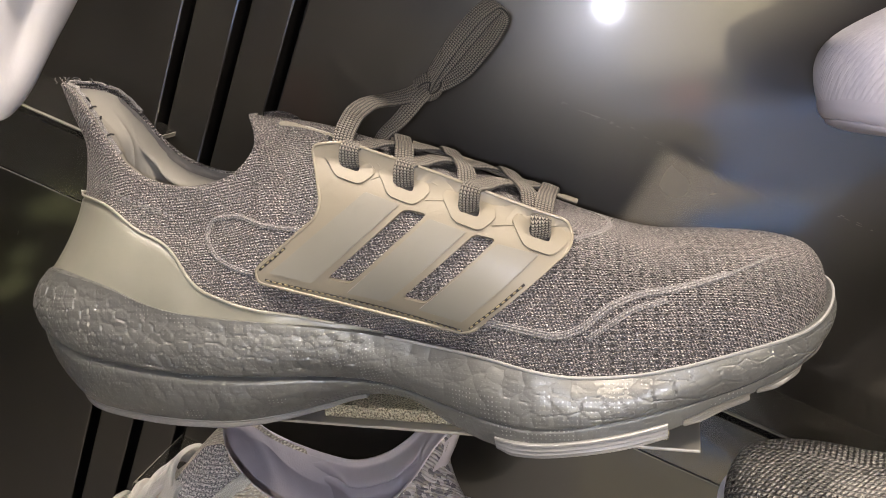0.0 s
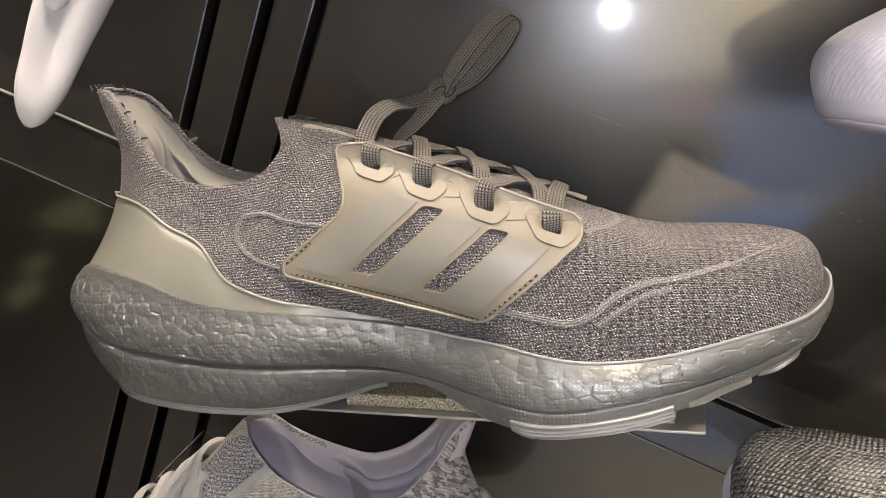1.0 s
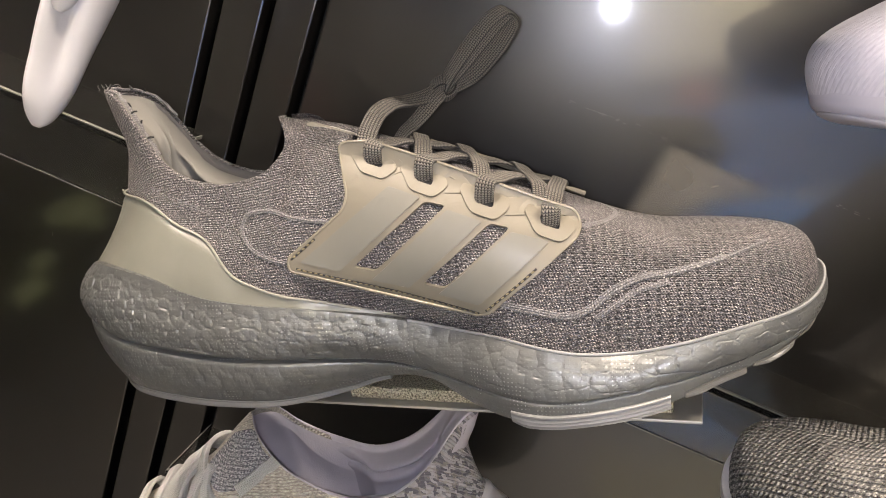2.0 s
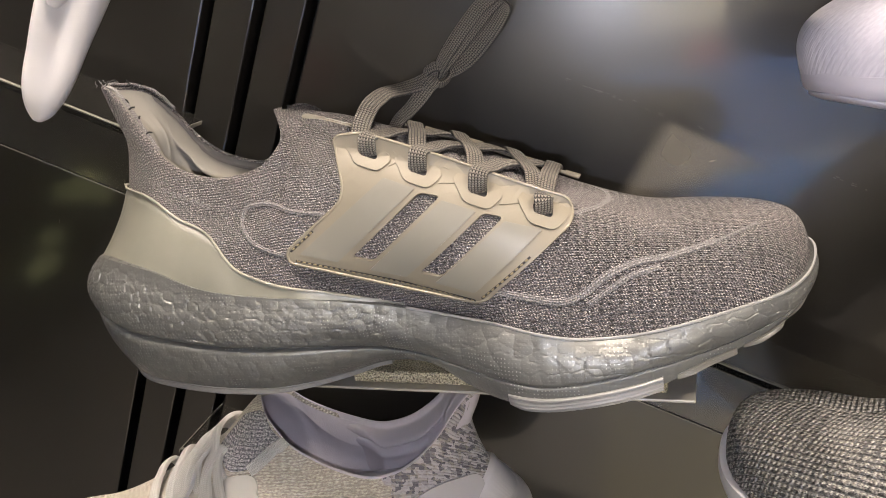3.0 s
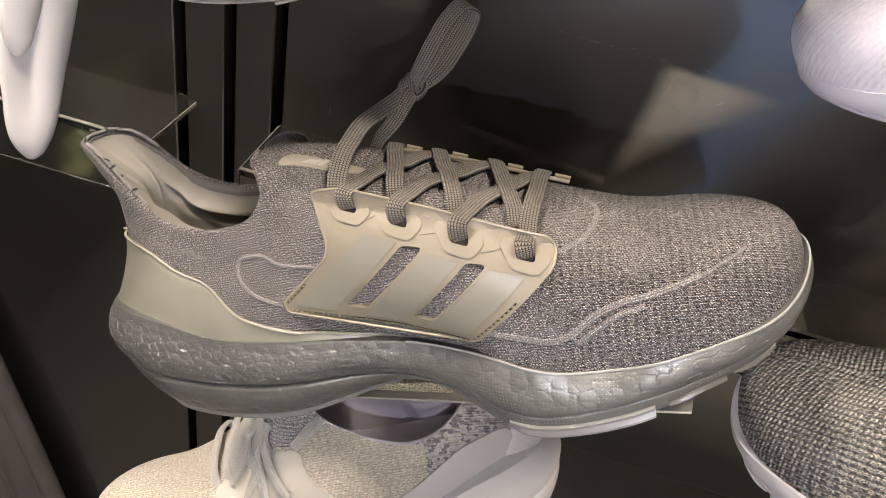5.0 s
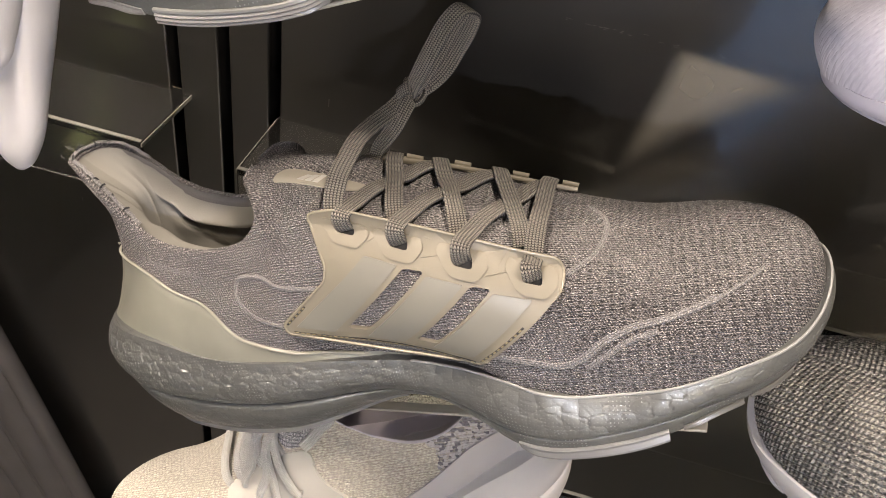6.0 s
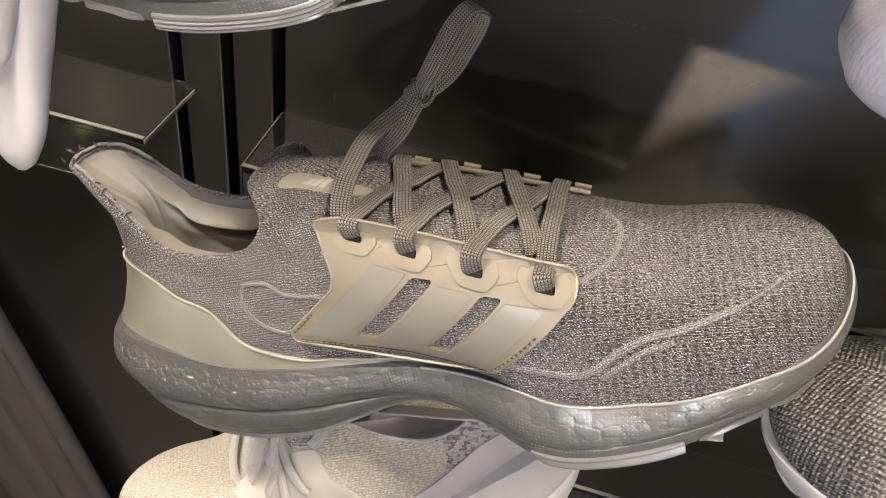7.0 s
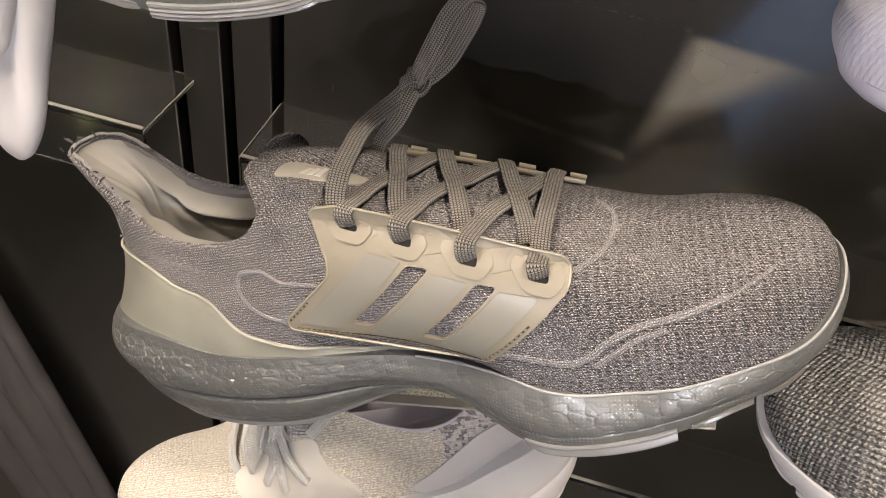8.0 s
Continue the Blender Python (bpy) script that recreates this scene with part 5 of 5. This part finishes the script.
# the yellow-green boxes glow only to give the wall its reflected patches
for b, mat, lab in (((-2.12, -1.80, -3.398, -3.34, 0.52, 0.82), RED_BOARD, "small dull red display box on the far shop wall"), ((0.16, 0.36, -3.352, -3.32, 0.47, 0.60), RED_BOARD, "small dull red display box on the far shop wall"), ((-2.9, -2.15, -3.398, -3.36, 0.45, 1.3), GREY_BOARD, "pale grey display board on the far shop wall"), ((-1.95, -1.2, -3.398, -3.36, 0.35, 1.2), GREY_BOARD, "pale grey display board on the far shop wall"), ((-2.998, -2.90, -2.24, -1.98, 0.06, 0.20), OLIVE_BOARD, "lit yellow green sign box low on the shop's side wall"), ((-2.998, -2.90, -2.50, -2.20, 0.25, 0.43), OLIVE_BOARD, "lit yellow green sign box on the shop's side wall"), ((-2.998, -2.96, -3.25, -2.8, 0.55, 1.2), GREY_BOARD, "pale grey display board on the shop's side wall")):
    v, f = box(*b, 0.004)
    tagged(part("display_board", v, f, mat), lab, "wall panel", kind="structure")

# black box added out of view to darken what the wall's left side reflects
v, f = box(-2.99, -2.50, -1.93, -0.55, 0.0, 0.44, 0.004)
tagged(part("dark_reflection_box", v, f, PANEL_DARK), "unseen black box added to darken the wall's left reflection", "display base", kind="structure")
# two more added glowing boxes, for small patches in the reflection
for y0, y1, z0, z1 in ((-1.65, -1.54, 0.365, 0.430), (-1.58, -1.42, 0.265, 0.345)):
    v, f = box(-2.502, -2.480, y0, y1, z0, z1, 0.003)
    tagged(part("display_board", v, f, OLIVE_BOARD), "small glowing box added for a yellow green patch in the wall's reflection", "wall panel", kind="structure")
# black sheet added unseen, in place of shade on the floor the wall reflects
v, f = box(-0.8, 0.8, -0.42, 0.30, 0.0, 0.010, 0.003)
tagged(part("dark_floor_sheet", v, f, PANEL_DARK), "black floor sheet added for the dark reflection under the shoe", "mat", kind="structure")
# pale sheet stands in for a lit stretch of floor
for b in ((-0.15, 1.1, -1.0, -0.50, 0.0, 0.012),):
    v, f = box(*b, 0.003)
    tagged(part("lit_floor_sheet", v, f, LIT_FLOOR), "beige sheet added for the lit floor in the wall's reflection", "mat", kind="structure")

v, f = box(-0.29, 0.29, -1.15, 0.97, 0.002, 0.010, 0.003)
runner = tagged(part("floor_runner", v, f, RUNNER), "dark blue carpet runner on the shop floor", "carpet", kind="structure")
runner.matrix_world = pose(0.30, -2.10, 0, 0, 0, 17)

# scuffs: a row of short scratches where a fitting once sat, and a few chips
random.seed(5)
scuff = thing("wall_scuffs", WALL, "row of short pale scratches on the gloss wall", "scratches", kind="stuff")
verts, faces = [], []
for k in range(26):
    x = random.choice((-0.045, -0.02, 0.005, 0.105, 0.115)) + random.uniform(-0.02, 0.02)
    z = random.gauss(0.0012, 0.0006)
    ln, wd = random.uniform(0.0006, 0.0035), random.uniform(0.0001, 0.00035)
    n = len(verts)
    verts += [(x, -0.0002, z - wd), (x + ln, -0.0002, z - wd * 0.4), (x + ln, -0.0002, z + wd * 0.4), (x, -0.0002, z + wd)]
    faces.append((n, n + 1, n + 2, n + 3))
for x, z, ln in ((-0.1749, -0.0835, 0.0055), (-0.30, -0.02, 0.001), (-0.35, -0.21, 0.003)):
    n = len(verts)
    verts += [(x, -0.0002, z), (x + 0.0006, -0.0002, z), (x + 0.0006, -0.0002, z + ln), (x, -0.0002, z + ln)]
    faces.append((n, n + 1, n + 2, n + 3))
part("scratch_marks", verts, faces, SCUFF, scuff)
# the lit patch and streak on the wall, painted in as pale films
part("lit_film", [(-0.020, -0.0004, 0.004), (0.085, -0.0004, 0.004), (0.085, -0.0004, -0.09), (-0.020, -0.0004, -0.09)], [(0, 1, 2, 3)], LIT_PATCH, scuff, "pale corner of light painted on the gloss wall")
part("lit_streak", [(-0.110, -0.0004, -0.055), (-0.0085, -0.0004, -0.066), (-0.0085, -0.0004, -0.090), (-0.110, -0.0004, -0.080)], [(0, 1, 2, 3)], LIT_STREAK, scuff, "thin streak of light painted on the gloss wall")


# ---- shelves
def wall_shelf(x0, x1, z):
    """A smoky acrylic ledge: a plate from the wall with a lip hanging at its front."""
    s = thing("acrylic_shelf", WALL, "smoky clear acrylic wall shelf with a front lip", "shelf", "acrylic wall shelves")
    v, f = box(x0, x1, -0.0575, 0.004, z - 0.003, z, 0.0003)
    part("shelf_plate", v, f, ACRYLIC, s)
    v, f = box(x0, x1, -0.0575, -0.0545, z - 0.038, z - 0.0031, 0.0004)
    part("front_lip", v, f, ACRYLIC, s)
    # pale strips paint the light that the clear edges catch
    for edge_z in (z + 0.0002, z - 0.0388):
        v, f = box(x0, x1, -0.0573, -0.0548, edge_z, edge_z + 0.0007, 0.0002)
        part("edge_glint", v, f, EDGE_GLINT, s, "acrylic edge with its bright glint painted pale")
    v, f = box(x0 - 0.0008 if x0 > -0.3 else x1 + 0.0001, x0 - 0.0001 if x0 > -0.3 else x1 + 0.0008, -0.0573, -0.0006, z - 0.0028, z - 0.0002, 0.0002)
    part("edge_glint", v, f, EDGE_GLINT, s, "acrylic edge with its bright glint painted pale")
    return s


wall_shelf(-1.2, -0.2605, -0.0995)
for z in (0.115, -0.0995, -0.3005):
    wall_shelf(-0.2050 if z < 0 else 0.095, 0.9, z)

plate = thing("display_plate", Matrix.Translation(O + Vector((0.2645, -0.037, 0.0))) @ pose(0, 0, 0, 0, 0, -7.66), "thin brushed steel display plate under the running shoe", "shelf")
v, f = box(-0.200, 0.0, 0.0, 0.155, -0.0083, -0.0070, 0.0005)
part("plate", v, f, PLATE, plate)
v, f = box(-0.140, -0.010, 0.0045, 0.060, -0.0069, -0.0016, 0.0008)
part("grip_pad", v, f, PAD, plate, "glittery gold grip pad")


# ---- the neighbours
def other_shoe(name, m, flip, knit_mat, lining_mat, foam, rubber, label, group="", grow=0.0, rim=None, opening=0.0, shape=None):
    s = thing(name, m, label, "shoe", group)
    u = build_upper(s, knit_mat, lining_mat, "", "", flip, rim, opening, shape)
    build_sole(s, foam, rubber, "", "", flip, grow, foam is FOAM, None, foam is not COOL_FOAM)
    return s, u


def facing_left(x, y, z, turn=0.0, size=1.0, pitch=0.0):
    """A pose for a shoe built with its sides swapped, so that its toe points to minus x."""
    return Matrix.Translation(O + Vector((x, y, z))) @ pose(0, 0, 0, 0, 0, 180 + turn) @ pose(0, 0, 0, 0, -pitch, 0) @ Matrix.Scale(size, 4)


CREAM_EDGE = [(0.020, 0.0300, 0.000, 0.1200), (0.024, 0.0320, -0.0070, 0.1195), (0.031, 0.0375, -0.0135, 0.1180), (0.043, 0.0450, -0.0205, 0.1130), (0.055, 0.0530, -0.0255, 0.1040), (0.066, 0.0640, -0.0285, 0.0940), (0.078, 0.0760, -0.0300, 0.0872), (0.090, 0.0905, -0.0300, 0.0850), (0.102, 0.1060, -0.0290, 0.0900), (0.112, 0.1190, -0.0270, 0.0970), (0.122, 0.1310, -0.0240, 0.1060), (0.130, 0.1420, -0.0160, 0.1190), (0.136, 0.1480, 0.000, 0.1240)]
CREAM_RIDGE = [(0.136, 0.1480, 0.1240), (0.15, 0.1580, 0.1150), (0.165, 0.1690, 0.1040), (0.19, 0.1860, 0.0905), (0.215, 0.2080, 0.0775)] + RIDGE[5:]
cream, cream_up = other_shoe("knit_sneaker", facing_left(0.196, 0.084, -0.174, 9, 1.05), -1, CREAM_KNIT, LILAC, WHITE, WHITE, "cream flecked knit sneaker with off-white laces on a lower shelf", rim=LILAC, opening=0.0005, shape=(CREAM_EDGE, CREAM_RIDGE))
grey, grey_up = other_shoe("grey_knit_shoe", facing_left(0.549, -0.112, -0.120, -35) @ Matrix.Diagonal((1, 1, 1.2, 1)), -1, GREY_KNIT, LINING, WHITE, WHITE, "chunky grey knit shoe with a white sole edge", grow=0.0008)
white, white_up = other_shoe("white_mesh_shoe", facing_left(0.6203, 0.048, 0.1480, 6, 1.0, -17) @ Matrix.Diagonal((1, 1, 1.16, 1)), -1, WHITE_KNIT, COOL_FOAM, COOL_FOAM, LILAC_FILM, "white mesh running shoe with a white foam sole", grow=-0.002)
above, above_up = other_shoe("running_shoe", facing_left(0.3765, 0.012, 0.1700), -1, KNIT, LINING, FOAM, SOLE, "grey running shoe with milky clear rubber outsole on a higher plate")



def small_plate(x0, x1, y0, z, label):
    """A thin steel plate that sticks out of the wall under a shoe."""
    p = thing("display_plate", Matrix.Translation(O), label, "shelf", "steel display plates")
    v, f = box(x0, x1, y0, 0.142, z - 0.0014, z, 0.0005)
    part("plate", v, f, PLATE, p)


small_plate(-0.045, 0.090, 0.008, -0.1762, "thin brushed steel display plate under the knit sneaker")
small_plate(0.335, 0.475, -0.032, -0.1236, "thin brushed steel display plate under the grey knit shoe")
small_plate(0.388, 0.460, -0.020, 0.0732, "thin brushed steel display plate under the white mesh shoe")
small_plate(0.150, 0.220, -0.030, 0.1672, "thin brushed steel display plate under a running shoe")

# the cream sneaker's own parts
cream_side = Side([cream_up], -1)
overlay("eyestay", cream_side, rounded([(0.146, 0.0955), (0.162, 0.0925), (0.190, 0.081), (0.207, 0.072), (0.198, 0.055), (0.170, 0.044), (0.136, 0.046), (0.136, 0.056), (0.147, 0.076)], 0.008), CREAM, cream, 0.0004, 0.0012, label="smooth off-white eyestay")
overlay("tongue_knit", cream_side, rounded([(0.1330, 0.1065), (0.1440, 0.1195), (0.1540, 0.1165), (0.1700, 0.1010), (0.1610, 0.0945), (0.1480, 0.0970)], 0.003), HEATHER, cream, 0.0003, 0.0008, label="grey heather knit tongue")
pull = [cream_side.front(0.1315 + 0.018 * t, 0.1070 - 0.0110 * t) for t in np.linspace(0, 1, 12)]
ribbon("pull_strap", [q + m * 0.0018 for q, m in pull], [tuple(m) for _, m in pull], 0.0062, 0.0016, CREAM_LACE, cream, "off-white flat pull strap")
overlay("heel_panel", cream_side, rounded([(0.034, 0.052), (0.036, 0.074), (0.060, 0.078), (0.086, 0.062), (0.108, 0.050), (0.100, 0.042)], 0.008), LILAC_FILM, cream, 0.0004, 0.0010, label="smooth lilac-white heel film")
heel_cup(cream, WHITE, "white moulded heel clip", [(0.0, 0.078), (0.030, 0.076), (0.042, 0.060), (0.050, 0.045), (0.056, 0.03)], 0.003, -1, "heel_clip")
cream_lace = thing("shoelace", cream.matrix_world.copy(), "off-white flat lace laced over the cream sneaker", "shoelace")
for k in range(6):
    x = 0.164 + 0.0088 * k
    pts, nor = [], []
    for t in np.linspace(0, 1, 24):
        yy = (0.036 - 0.062 * t)
        q, m = cream_side.top(x + 0.006 * math.sin(3 * t + k), yy)
        pts.append(q + m * (0.0035 + 0.0015 * math.sin(math.pi * t) - 0.006 * max(0, abs(t - 0.5) - 0.42) / 0.08))
        nor.append(m)
    pts = np.array([tuple(q) for q in pts])
    pts[1:-1] = (pts[:-2] + 2 * pts[1:-1] + pts[2:]) / 4
    ribbon("lace_strand", pts, [tuple(m) for m in nor], 0.0052, 0.0030, CREAM_LACE, cream_lace)
for k, (x, dx, dz) in enumerate(((0.164, 0.020, -0.024), (0.168, 0.006, -0.030), (0.172, 0.020, -0.018), (0.166, -0.006, -0.026))):
    q, m = cream_side.front(x, 0.094)
    pts = [q + m * 0.003 + Vector((0, -0.010, 0.008)), q + m * 0.005 + Vector((dx * 0.25, 0, 0.002))]
    for t, up in ((0.5, 0.0048), (0.92, 0.0036), (1.0, -0.002)):
        r, mm = cream_side.front(x + dx * t, 0.094 + dz * t)
        pts.append(r + mm * up)
    ribbon("lace_loop", smooth_path([tuple(a) for a in pts], 24), [tuple(m)] * 24, 0.0048, 0.0030, CREAM_LACE, cream_lace)


def pod(name, axis, widths, depths, at, out, mat, parent, folds=0.0, label="", dent=0.0):
    """A long rounded body along an axis, its sections flattened ovals with soft folds."""
    n, m = 60, 40
    ax = Vector(axis).normalized()
    o = Vector(out).normalized()
    o = (o - ax * o.dot(ax)).normalized()
    s = ax.cross(o)
    t = np.linspace(0, 1, n)
    w, dp = curve(widths, t), curve(depths, t)
    a = np.linspace(0, 2 * math.pi, m, endpoint=False)
    ln = axis.length
    rows = []
    for i in range(n):
        k = 1 + folds * np.sin(a * 3 + 5 * t[i]) * np.sin(math.pi * t[i])
        k = k - dent * np.exp(-(((a - 0.75 - 0.5 * t[i]) / 0.55) ** 2)) * min(1, max(0, (t[i] - 0.10) / 0.25)) + 0.3 * dent * np.exp(-(((a - 1.9) / 0.35) ** 2))
        rows.append([Vector(at) + ax * ln * t[i] + s * (w[i] / 2 * math.cos(q) * kk) + o * (dp[i] / 2 * math.sin(q) * kk) for q, kk in zip(a, k)])
    verts = [p for r in rows for p in r]
    faces = [(i * m + j, i * m + (j + 1) % m, (i + 1) * m + (j + 1) % m, (i + 1) * m + j) for i in range(n - 1) for j in range(m)] + [list(range(m)), [(n - 1) * m + j for j in range(m)]]
    return part(name, verts, faces, mat, parent, label, sharp=60)


tail = thing("white_trainer", Matrix.Translation(O), "white foam trainer heel with a yellow rubber edge", "shoe")
pod("heel_foam", Vector((0.060, 0.012, 0.102)), [(0, 0.004), (0.02, 0.009), (0.08, 0.0150), (0.16, 0.0190), (0.40, 0.0205), (1, 0.0245)], [(0, 0.004), (0.05, 0.014), (0.3, 0.030), (1, 0.05)], (-0.0290, 0.024, 0.1170), (0.1, -1, 0.1), WHITE, tail, 0.07, dent=0.42)
pod("heel_lobe", Vector((0.034, 0.010, 0.056)), [(0, 0.004), (0.06, 0.009), (0.2, 0.011), (1, 0.014)], [(0, 0.004), (0.1, 0.012), (1, 0.02)], (0.0030, 0.0120, 0.1655), (0.1, -1, 0.1), WHITE, tail, 0.03)
pod("rubber_edge", Vector((0.034, 0.010, 0.056)), [(0, 0.003), (0.1, 0.008), (1, 0.010)], [(0, 0.002), (0.1, 0.01), (1, 0.02)], (-0.0045, 0.0180, 0.1665), (0.1, -1, 0.1), YELLOW, tail, 0.0, "yellow rubber edge")

# a soft bag's piped side, hanging low beside the shelves
bag = thing("padded_bag", Matrix.Translation(O), "dark grey padded cloth bag with piped folds", "bag")
for i, (w, off) in enumerate(((0.019, 0.0), (0.036, 0.024), (0.019, 0.048), (0.036, 0.071), (0.048, 0.107))):
    pod("padded_fold", Vector((0.119, -0.0357, 0.428)), [(0, w), (0.5, w * 1.1), (1, w * 0.6)], [(0, w * 0.8), (1, w * 0.8)], (-0.390 - off, 0.1747 + 0.13 * off, -0.3973), (0, -1, 0), CLOTH, bag, 0.02)
